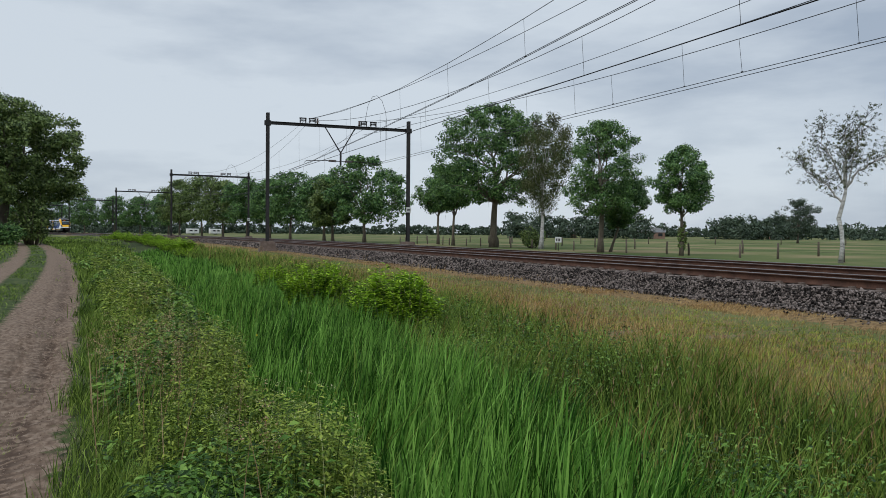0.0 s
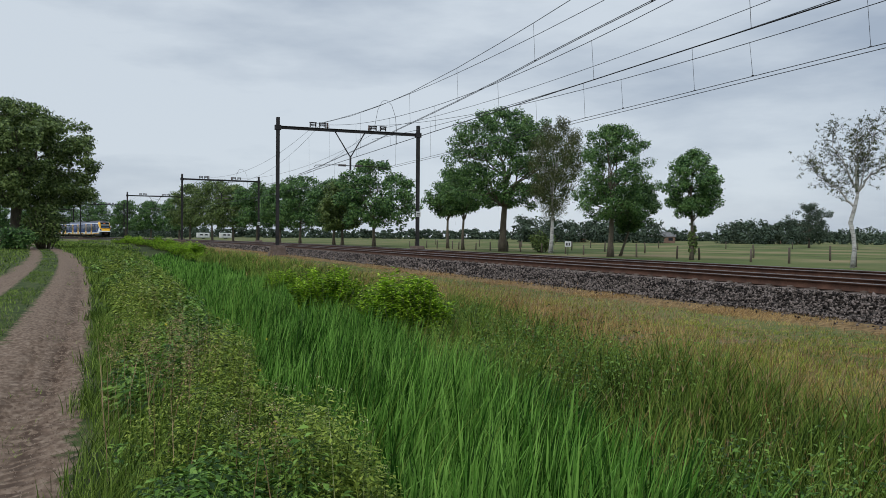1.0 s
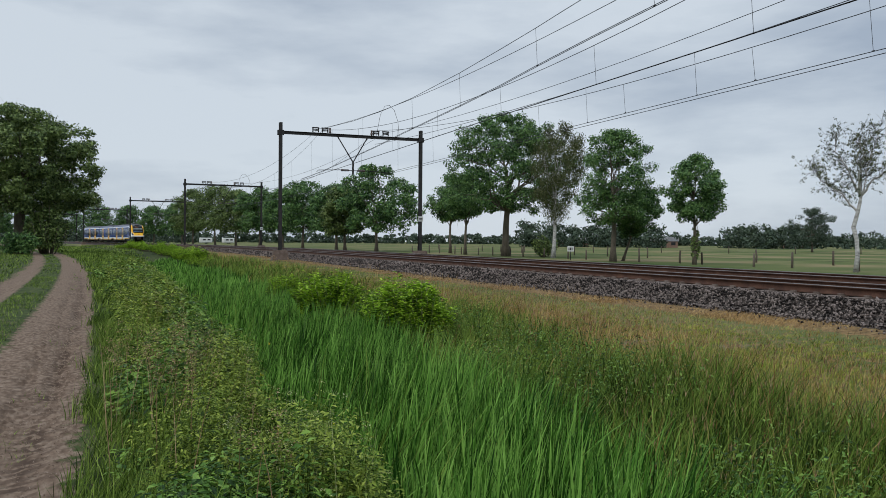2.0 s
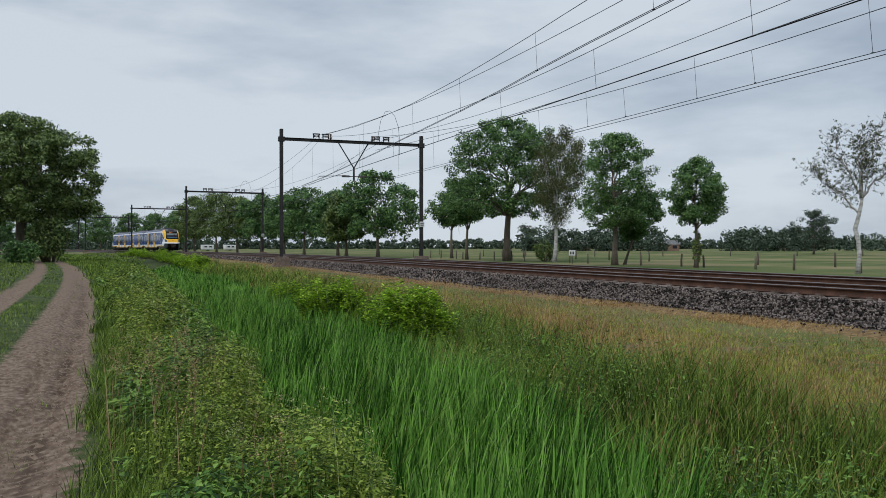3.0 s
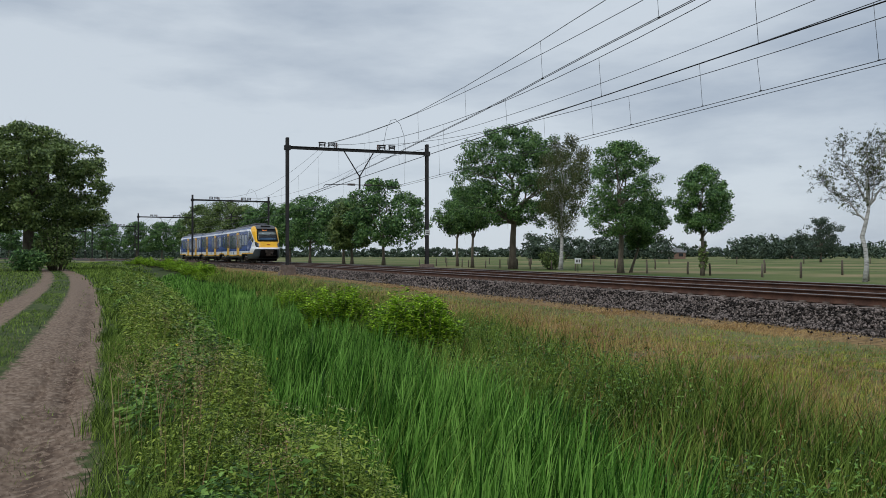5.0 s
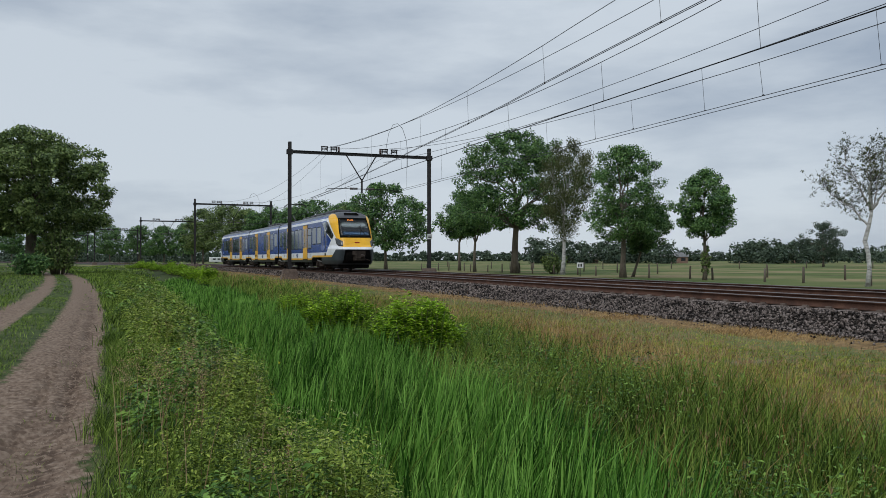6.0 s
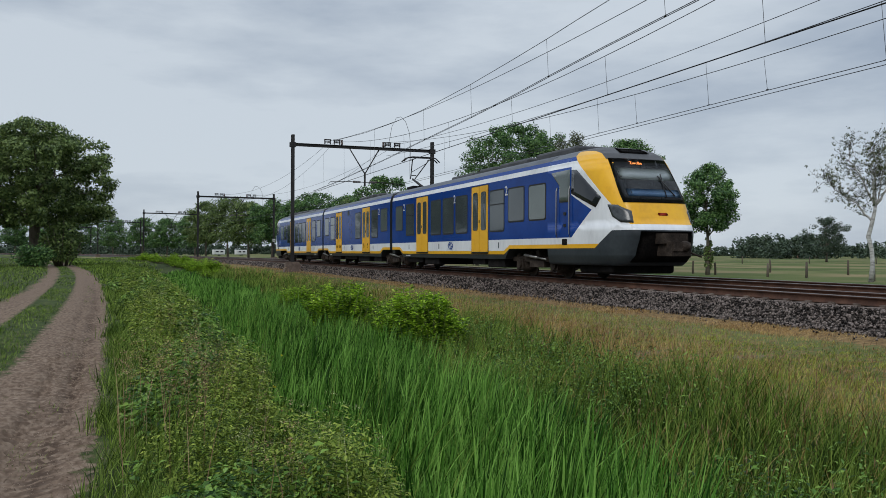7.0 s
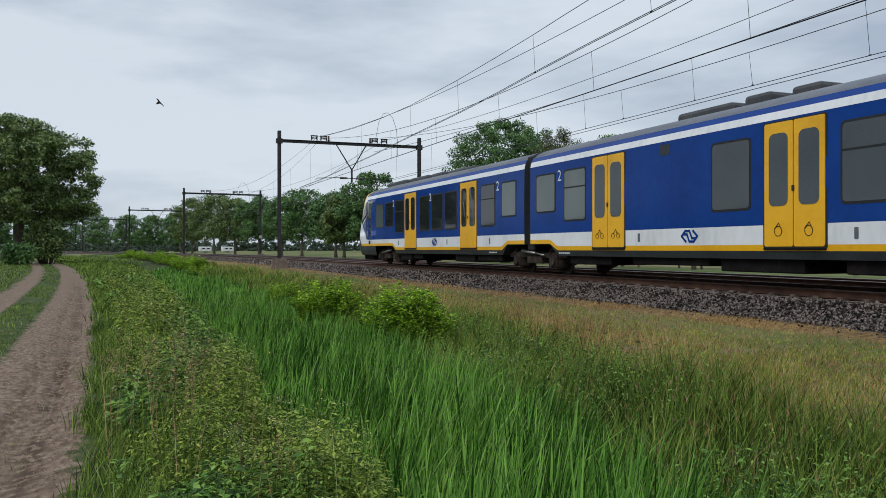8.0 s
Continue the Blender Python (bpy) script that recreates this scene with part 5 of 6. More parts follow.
for s, o, h, w, sd, light in ((121, 27, 13.2, 12.5, 21, 0), (131, 25.5, 10.5, 8, 22, 1), (139, 27, 11.5, 9, 23, 0), (157, 27, 13.2, 11, 24, 0), (172, 28, 12.5, 9, 25, 0), (184, 27, 13.5, 10, 26, 0), (198, 26, 13.5, 11, 27, 1), (214, 26, 15.5, 13, 28, 1), (226, 24, 15.0, 12, 29, 1), (245, 27, 13, 10, 30, 0), (268, 26, 12, 10, 31, 0), (296, 27, 13, 10, 32, 0), (318, 24, 14, 12, 33, 0), (336, 18, 15, 12, 34, 0), (352, 12, 14, 11, 35, 0), (372, 4, 13, 11, 36, 0)):
    x, y = beside(s, o)
    tree(x, y, h * 1.03, w * 1.15, 0.27, sd, ("light green " if light else "dark green ") + FAR_ROW, leaf=M_LEAF_LIGHT if light else M_LEAF, count=12500, size=0.22, clumps=150, trunk=0.28, profile=BROAD, uneven=0.08, clump_size=0.09, group="trees in the railway row")
tree(-10.3, 100, 16.2, 17.4, 0.29, 41, "large rounded olive-green tree beside the sandy track", leaf=M_LEAF_LIGHT, count=56000, size=0.175, clumps=420, trunk=0.55, clump_size=0.066, profile=BROAD, uneven=0.05, stems=2, limbs=12)
bush(-7.2, 97, 6.2, 5.2, 42, "bright leafy bush at the foot of a tree", M_LEAF_LIGHT, 4200, 0.16)
bush(-9.6, 92, 2.6, 4.0, 43, "low dark bush at the foot of a tree", M_LEAF, 2500, 0.14)
bush(-15.5, 95, 2.2, 5.0, 44, "dark bush under the large tree", M_LEAF, 2600, 0.16)
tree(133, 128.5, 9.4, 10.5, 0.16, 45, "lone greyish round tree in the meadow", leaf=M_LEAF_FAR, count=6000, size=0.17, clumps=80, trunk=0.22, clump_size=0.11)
bush(43.2, 79, 2.6, 3.2, 46, "green bush beside a birch trunk", M_LEAF_LIGHT, 1800, 0.13)
bush(40.5, 50.4, 3.2, 0.75, 47, "ivy climbing round a tree trunk", M_LEAF_LIGHT, 1500, 0.1, name="ivy")


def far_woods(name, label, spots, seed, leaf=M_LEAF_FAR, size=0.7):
    """Distant wood: many overlapping crowns down to the ground, one mass."""
    rng = np.random.default_rng(seed)
    cen, rad = [], []
    for x, y, h, w in spots:
        for k in range(14):
            t = rng.uniform(0.0, 0.9)
            r = w / 2 * math.sin(math.pi * (0.15 + 0.8 * t)) ** 0.7
            a = rng.uniform(0, 6.283)
            cen.append((x + r * 0.6 * math.cos(a), y + r * 0.6 * math.sin(a), h * t * 0.92))
            rad.append(h * rng.uniform(0.18, 0.28))
    v, f = crown_leaves(rng, np.array(cen), np.array(rad), len(spots) * 280, size * 1.45, 0.0, 0.06)
    v[:, 2] = np.maximum(v[:, 2], -0.05)
    return tagged(raw(name, v, f, leaf), label, "woodland", kind="stuff")


def wood_line(a0, a1, d0, d1, h0, h1, n, seed):
    """Spots along an arc of headings a0 to a1 degrees at distances d0 to d1."""
    rng = np.random.default_rng(seed)
    out = []
    for k in range(n):
        a = radians(a0 + (a1 - a0) * (k + rng.uniform(-0.4, 0.4)) / n)
        d = rng.uniform(d0, d1)
        h = rng.uniform(h0, h1)
        out.append((d * math.sin(a), d * math.cos(a), h, h * rng.uniform(1.4, 2.2)))
    return out


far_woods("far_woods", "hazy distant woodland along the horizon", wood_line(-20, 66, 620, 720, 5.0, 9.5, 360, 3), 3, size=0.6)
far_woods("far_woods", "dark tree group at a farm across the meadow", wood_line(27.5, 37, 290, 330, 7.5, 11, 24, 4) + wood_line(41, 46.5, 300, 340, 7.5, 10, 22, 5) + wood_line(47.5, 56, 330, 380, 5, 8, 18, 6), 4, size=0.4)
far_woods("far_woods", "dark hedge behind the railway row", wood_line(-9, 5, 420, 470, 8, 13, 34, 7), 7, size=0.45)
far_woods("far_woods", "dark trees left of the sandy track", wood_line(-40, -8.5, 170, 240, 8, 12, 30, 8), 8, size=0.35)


# ---- grasses and herbs ----
def blades(rng, x, y, z, h, w, lean, wind=(0.25, -0.1), seg=3, way=None):
    """Tapering bent blades as strips; returns vertices and triangles."""
    n = len(x)
    a = rng.uniform(0, 2 * np.pi, n)
    wx, wy = np.cos(a), np.sin(a)
    b = rng.uniform(0, 2 * np.pi, n)
    k = lean * rng.uniform(0.3, 1.3, n)
    lx, ly = np.cos(b) * k + wind[0] * lean, np.sin(b) * k + wind[1] * lean
    if way is not None:
        lx, ly = 0.75 * lx + way[0] * lean, 0.75 * ly + way[1] * lean
    rows = []
    for i in range(seg):
        t = i / seg
        px, py, pz = x + lx * h * t ** 1.8, y + ly * h * t ** 1.8, z + h * t * (1 - 0.18 * k * t)
        ww = w * (0.75 + 0.5 * t if t < 0.4 else 0.95 * (1.25 - t)) * 0.5
        rows += [np.stack([px - wx * ww, py - wy * ww, pz], -1), np.stack([px + wx * ww, py + wy * ww, pz], -1)]
    rows.append(np.stack([x + lx * h, y + ly * h, z + h * (1 - 0.18 * k)], -1))
    v = np.stack(rows, 1)
    m = 2 * seg + 1
    tri = []
    for i in range(seg - 1):
        tri += [(2 * i, 2 * i + 1, 2 * i + 3), (2 * i, 2 * i + 3, 2 * i + 2)]
    tri.append((2 * seg - 2, 2 * seg - 1, 2 * seg))
    f = np.array(tri)[None] + (np.arange(n) * m)[:, None, None]
    return v.reshape(-1, 3), f.reshape(-1, 3)


def patchy(x, y, scale, seed):
    """Smooth uneven cover, 0 to 1."""
    r = np.random.default_rng(seed)
    out = np.zeros_like(x)
    for k in range(6):
        a, ph = r.uniform(0, 6.283), r.uniform(0, 6.283)
        s = scale * r.uniform(0.5, 1.8)
        out += np.sin((x * np.cos(a) + y * np.sin(a)) / s + ph)
    return np.clip(0.5 + out / 5, 0, 1)


class Field:
    """Collects strips of blades into one mass."""

    def __init__(self, seed):
        self.rng, self.v, self.f, self.n = np.random.default_rng(seed), [], [], 0

    def add(self, v, f):
        self.v.append(v), self.f.append(f + self.n)
        self.n += len(v)

    def strip(self, edges, y0, y1, density, h, w, lean=0.35, keep=None, wind=(0.25, -0.1), seg=3, widen=1.0, rise=None, tuft=1):
        """Blades between two edge lines (functions of y), in tufts of so many; keep(x, y) gives the chance to stay."""
        r = self.rng
        lo, hi = edges
        ys = np.linspace(y0, y1, 20)
        span = float(np.max(hi(ys) - lo(ys)))
        n = int(density * span * (y1 - y0))
        y = r.uniform(y0, y1, n)
        x = r.uniform(0, 1, n) * span + lo(y)
        ok = x < hi(y) + r.normal(0, 0.18, n)
        if keep is not None:
            ok &= r.uniform(0, 1, n) < keep(x, y)
        x, y = x[ok], y[ok]
        hh = r.uniform(h[0], h[1], len(x))
        way = None
        if tuft > 1 and len(x):
            own = (np.arange(len(x)) // tuft) * tuft
            grow = r.uniform(0.68, 1.12, len(x))[own]
            turn = r.uniform(0, 2 * np.pi, len(x))[own]
            tight = 0.035 * (1 + 0.5 * widen)
            x, y = x[own] + r.normal(0, tight, len(x)), y[own] + r.normal(0, tight, len(x))
            hh, way = hh * grow, (0.5 * np.cos(turn), 0.5 * np.sin(turn))
        if rise is not None:
            hh = hh * rise(x, y)
        self.add(*blades(r, x, y, ground_z(x, y) - 0.02, hh, r.uniform(w[0], w[1], len(x)) * widen, lean, wind, seg, way))
        return x, y, hh

    def leafy(self, x, y, z, h, leaves, size, reach):
        """Herb plants: leaves set round each stem, held out flat to the light and bending at the tip."""
        r, n = self.rng, len(x)
        t = r.uniform(0.2, 1, (n, leaves)) ** 0.8
        a = r.uniform(0, 2 * np.pi, (n, leaves))
        out = reach * (1.15 - 0.55 * t) * np.sqrt(r.uniform(0.03, 1, (n, leaves)))
        p = np.stack([x[:, None] + np.cos(a) * out, y[:, None] + np.sin(a) * out, z[:, None] + h[:, None] * t - 0.25 * out], -1).reshape(-1, 3)
        a, t = a.ravel() + r.normal(0, 0.5, n * leaves), t.ravel()
        d = np.stack([np.cos(a), np.sin(a), r.uniform(-0.5, 0.35, len(a))], -1)
        up = np.array([0, 0, 1.0]) + r.normal(0, 0.33, p.shape)
        b = np.cross(up, d)
        b /= np.linalg.norm(b, axis=1)[:, None]
        s = (size * r.uniform(0.55, 1.35, len(a)) * (1.2 - 0.5 * t))[:, None]
        lift = np.array([0, 0, 1.0]) * s
        v = np.stack([p, p + d * s + b * s * 0.45 + lift * 0.15, p + d * 2 * s - lift * 0.25, p + d * s - b * s * 0.45 + lift * 0.15], 1)
        i = np.arange(len(a))[:, None] * 4
        self.add(v.reshape(-1, 3), np.concatenate([i + np.array([[0, 1, 2]]), i + np.array([[0, 2, 3]])], 1).reshape(-1, 3))

    def sprays(self, centres, radii, count, size):
        self.add(*crown_leaves(self.rng, centres, radii, count, size))

    def done(self, name, label, category, material):
        return tagged(raw(name, np.concatenate(self.v), np.concatenate(self.f), material), label, category, kind="stuff")


def const(c):
    return lambda y: np.full_like(np.asarray(y, float), c)


def reed_left(y):
    return np.interp(y, [0, 4, 8, 12, 25, 60, 95], [1.1, 1.25, 1.25, 1.3, 1.55, 2.0, 2.2]) + 0.15 * np.sin(y * 1.3)


def reed_right(y):
    return np.interp(y, [0, 5, 9, 13, 25, 60, 95], [3.7, 3.75, 4.05, 4.45, 5.0, 5.2, 5.0]) + 0.2 * np.sin(y * 0.9 + 1)


def build_reeds():
    fl = Field(101)
    for y0, y1, dens, wide in ((-14, 1.0, 90, 2.0), (1.5, 7, 560, 1.05), (7, 14, 480, 1.1), (14, 26, 300, 1.4), (26, 46, 110, 2.2), (46, 80, 40, 3.6)):
        h = (0.75, 1.25) if y1 < 15 else (0.55, 0.95) if y1 < 30 else (0.4, 0.7) if y1 < 60 else (0.25, 0.45)
        edge = lambda x, y: np.minimum(np.clip(0.4 + (x - reed_left(y)) * 0.5, 0.4, 1), np.clip(0.6 + (reed_right(y) - x) * 0.6, 0.6, 1)) * (0.85 + 0.3 * patchy(x, y, 0.7, 55))
        fl.strip((reed_left, reed_right), y0, y1, dens * 0.7, h, (0.012, 0.034) if y1 < 9 else (0.01, 0.028), 0.2, None, (0.42, -0.25), 4, wide, edge, 9)
        fl.strip((reed_left, reed_right), y0, y1, dens * 0.4, (h[0] * 0.75, h[1] * 0.95), (0.01, 0.024), 0.5, None, (0.5, -0.3), 5, wide, edge, 6)
    fl.done("reeds", "dense bright green reed blades filling the ditch", "reeds", M_REED)
    fl = Field(102)
    for y0, y1, dens, wide in ((1.5, 8, 7, 1.0), (8, 26, 4, 1.3)):
        fl.strip((reed_left, reed_right), y0, y1, dens, (1.05, 1.4), (0.007, 0.012), 0.45, None, (0.35, -0.25), 4, wide)
    fl.done("tall_reeds", "few taller pale reed stalks above the ditch", "reeds", M_GRASS)


def build_bank():
    green, dry, seed, tall = Field(111), Field(112), Field(113), Field(114)

    def brown(x, y):
        o = x - line_x(y)
        base = np.interp(o, [-10, -8, -7.2, -6.6, -5.4, -4.7, -4.1, -3.4, -2.8, -2.0], [0.02, 0.06, 0.25, 0.72, 0.75, 0.55, 0.1, 0.05, 0.35, 0.95])
        base = np.where(o < -3.5, base * np.clip(1.5 - y / 22, 0.3, 1), base)
        return np.clip(base * (0.05 + 1.9 * patchy(x, y, 0.8, 7)), 0, 1)
    def hole(x, y):
        return np.exp(-((x - 7.6) / 0.5) ** 2 - ((y - 10.9) / 0.32) ** 2) + np.exp(-((x - 8.4) / 0.55) ** 2 - ((y - 9.5) / 0.28) ** 2)
    def shorter(x, y):
        return np.interp(x - line_x(y), [-5.5, -3.4], [1.0, 0.45])
    top = lambda y: line_x(y) - 2.6
    low = lambda y: reed_right(y) - 0.2
    mid = lambda y: np.minimum(low(y) + 2.6, line_x(y) - 3.4)
    for y0, y1, k, wide in ((-14, 1.6, 0.25, 2.0), (2, 9, 1.0, 1.0), (9, 17, 0.62, 1.3), (17, 32, 0.3, 2.0), (32, 60, 0.11, 3.4), (60, 110, 0.04, 6.0)):
        tall.strip((low, mid), y0, y1, 780 * k, (0.3, 0.72), (0.006, 0.014), 0.5, lambda x, y: 1 - 0.75 * brown(x, y), seg=3, widen=wide, tuft=16)
        green.strip((mid, top), y0, y1, 1400 * k, (0.04, 0.17), (0.005, 0.011), 0.7, lambda x, y: (1.0 - brown(x, y)) * (1 - hole(x, y)), seg=2, widen=wide, rise=shorter, tuft=10)
        dry.strip((mid, top), y0, y1, 1100 * k, (0.05, 0.24), (0.004, 0.009), 0.8, lambda x, y: brown(x, y) * (1 - hole(x, y)), seg=2, widen=wide, rise=shorter, tuft=10)
        dry.strip((low, mid), y0, y1, 220 * k, (0.35, 0.75), (0.005, 0.009), 0.5, lambda x, y: np.clip(brown(x, y) * 1.3 + 0.05, 0, 1), seg=3, widen=wide)
        x, y, h = dry.strip((low, lambda q: np.minimum(mid(q) + 1.5, top(q))), y0, y1, 190 * k, (0.35, 0.72), (0.003, 0.005), 0.35, lambda x, y: 0.015 + 0.85 * brown(x, y), seg=3, widen=wide)
        if len(x):
            seed.add(*blades(seed.rng, np.repeat(x, 5), np.repeat(y, 5), np.repeat(ground_z(x, y) + h * 0.82, 5), seed.rng.uniform(0.03, 0.09, 5 * len(x)), np.full(5 * len(x), 0.005) * wide, 0.35, seg=2))
    tall.done("tall_grass", "tall arching green grass between reeds and bank", "grass", M_GRASS)
    green.done("bank_grass", "green tufted grass on the railway bank", "grass", M_BANK)
    dry.done("dry_grass", "straw-brown dry grass on the railway bank", "grass", M_DRY)
    seed.done("grass_seed_heads", "reddish brown grass seed heads on the bank", "grass", M_SEED)


def build_verge():
    grass, herb, umbel, gold = Field(121), Field(122), Field(123), Field(124)
    right = lambda y: path_x(y) + 1.0 + 0.08 * np.sin(y * 2.1)
    for y0, y1, k, wide in ((-14, -1.5, 0.2, 2.0), (2.5, 9, 0.9, 1.05), (9, 18, 0.45, 1.5), (18, 40, 0.13, 3.0), (40, 110, 0.018, 8.0), (110, 210, 0.003, 18.0)):
        grass.strip((right, reed_left), y0, y1, 1500 * k, (0.08, 0.36), (0.004, 0.009), 0.6, seg=3, widen=wide, tuft=12)
        grass.strip((lambda y: path_x(y) - 1.15, lambda y: path_x(y) - 0.28), y0, y1, 1500 * k, (0.03, 0.12), (0.004, 0.008), 0.8, lambda x, y: np.clip((y - 9) / 4, 0.0, 1) * np.clip(1.6 * patchy(x, y, 0.5, 3), 0, 1), seg=2, widen=wide)
        grass.strip((lambda y: path_x(y) + 0.3, lambda y: path_x(y) + 0.62), y0, y1, 500 * k, (0.02, 0.09), (0.004, 0.007), 0.9, lambda x, y: np.clip(3 * patchy(x, y, 0.28, 5) - 1.9, 0, 1), seg=2, widen=wide)
        grass.strip((lambda y: path_x(y) - 4.2 - 0.06 * y, lambda y: path_x(y) - 2.2), y0 if y0 < 0 else max(y0, 8), y1 if y0 < 0 else max(y1, 8.1), 620 * k, (0.06, 0.22), (0.005, 0.009), 0.7, seg=2, widen=wide)
        grass.strip((lambda y: path_x(y) + 0.75, lambda y: path_x(y) + 1.2), y0, y1, 420 * k, (0.03, 0.12), (0.004, 0.008), 0.8, lambda x, y: np.clip(2.2 * patchy(x, y, 0.3, 9) - 0.9 + 2 * (x - path_x(y) - 0.95), 0, 1), seg=2, widen=wide)
    nettle = Field(125)
    r = herb.rng
    for y0, y1, n, leaves, size in ((2.6, 7, 560, 105, 0.021), (7, 13, 720, 70, 0.028), (13, 26, 1100, 42, 0.04), (26, 45, 700, 26, 0.062)):
        y = r.uniform(y0, y1, n)
        u = r.beta(1.8, 1.5, n)
        x = right(y) + 0.25 + u * (reed_left(y) + 0.45 - right(y) - 0.25)
        lush = patchy(x, y, 0.22, 31)
        ok = r.uniform(0, 1, n) < np.clip(0.35 + lush, 0, 1)
        x, y, u, lush = x[ok], y[ok], u[ok], lush[ok]
        n = len(x)
        tall = (0.2 + 0.45 * np.sin(np.pi * u) ** 0.8) * r.uniform(0.75, 1.1, n) * (0.2 + 1.25 * lush)
        z = ground_z(x, y)
        kind = patchy(x, y, 0.35, 44) + r.normal(0, 0.06, n) + np.interp(y, [3, 6, 12, 20], [0.1, 0.05, 0.16, 0.3]) + np.clip((12 - y) / 6, 0, 1) * (u - 0.5) * 0.8
        for fl, sel, big in ((herb, kind > 0.5, 1.0), (nettle, kind <= 0.5, 1.7)):
            m = int(sel.sum())
            if m:
                fl.leafy(x[sel], y[sel], z[sel], tall[sel], int(leaves / big ** 1.3), size * big, 0.15)
                fl.add(*blades(r, x[sel], y[sel], z[sel], tall[sel] * 1.1, np.full(m, 0.008), 0.2))
        pick = (r.uniform(0, 1, n) < 0.2) & (kind > 0.45)
        m = int(pick.sum())
        umbel.leafy(x[pick], y[pick], z[pick] + tall[pick] * 1.04, np.full(m, 0.025), 26, 0.0048 if y1 < 14 else 0.009, 0.05)
        umbel.add(*blades(r, x[pick], y[pick], z[pick], tall[pick] * 1.06, np.full(m, 0.005), 0.1))
        if y1 < 14:
            few = np.stack([x, y, z + tall], -1)[pick][:: max(1, m // 3)]
            gold.sprays(few + np.array([0.25, 0.0, 0.02]), np.full(len(few), 0.02), len(few) * 14, 0.009)
    grass.strip((lambda y: right(y) + 0.35, lambda y: reed_left(y) + 0.3), 2.6, 12, 130, (0.45, 0.85), (0.004, 0.009), 0.45, lambda x, y: patchy(x, y, 0.5, 77), seg=3)
    stalk = Field(126)
    for cx, cy, m in ((0.35, 7.2, 40), (0.7, 8.2, 28), (0.3, 6.2, 16), (0.8, 4.6, 10), (0.6, 12.5, 14)):
        x, y = cx + r.normal(0, 0.22, m), cy + r.normal(0, 0.5, m)
        h = r.uniform(0.6, 0.95, m)
        z = ground_z(x, y)
        stalk.add(*blades(r, x, y, z, h, np.full(m, 0.006), 0.2))
        for q in range(3):
            stalk.sprays(np.stack([x, y, z + h * (0.8 + 0.09 * q)], -1), np.full(m, 0.045), m * 16, 0.0055)
    stalk.done("dock_stalks", "reddish brown seed stalks standing among the herbs", "herbs", M_SEED)
    n = 520
    y = 2.5 + 11 * r.uniform(0, 1, n) ** 1.3
    x = reed_right(y) + r.uniform(-0.1, 1.5, n)
    keep = r.uniform(0, 1, n) < np.clip(2.4 * patchy(x, y, 0.6, 21) - 0.5, 0.05, 1)
    x, y = x[keep], y[keep]
    n = len(x)
    z = ground_z(x, y)
    nettle.leafy(x, y, z, r.uniform(0.45, 0.85, n), 40, 0.027, 0.24)
    grass.add(*blades(r, x, y, z, r.uniform(0.4, 0.8, n), np.full(n, 0.01), 0.5))
    dry = Field(127)
    for y0, y1, k, wide in ((4, 17, 1.0, 1.2), (17, 40, 0.35, 2.2), (40, 90, 0.08, 4.0)):
        dry.strip((lambda q: line_x(q) - 2.75, lambda q: line_x(q) - 1.45), y0, y1, 1300 * k, (0.03, 0.1), (0.004, 0.009), 0.9, lambda x, y: patchy(x, y, 0.5, 12) ** 2, seg=2, widen=wide)
    dry.done("dead_weeds", "sparse dead weeds on the bare brown strip beside the ballast", "weeds", M_DRY)
    grass.done("verge_grass", "short green grass beside the sandy track", "grass", M_GRASS)
    herb.done("verge_herbs", "leafy yellow-green herbs along the ditch edge", "herbs", M_HERB)
    nettle.done("dark_herbs", "darker green nettles and brambles along the ditch edge", "herbs", M_NETTLE)
    umbel.done("umbel_flowers", "small cream umbel flowers above the herbs", "flowers", M_FLOWER)
    gold.done("yellow_flowers", "few bright yellow flowers among the herbs", "flowers", M_YELLOW_FLOWER)


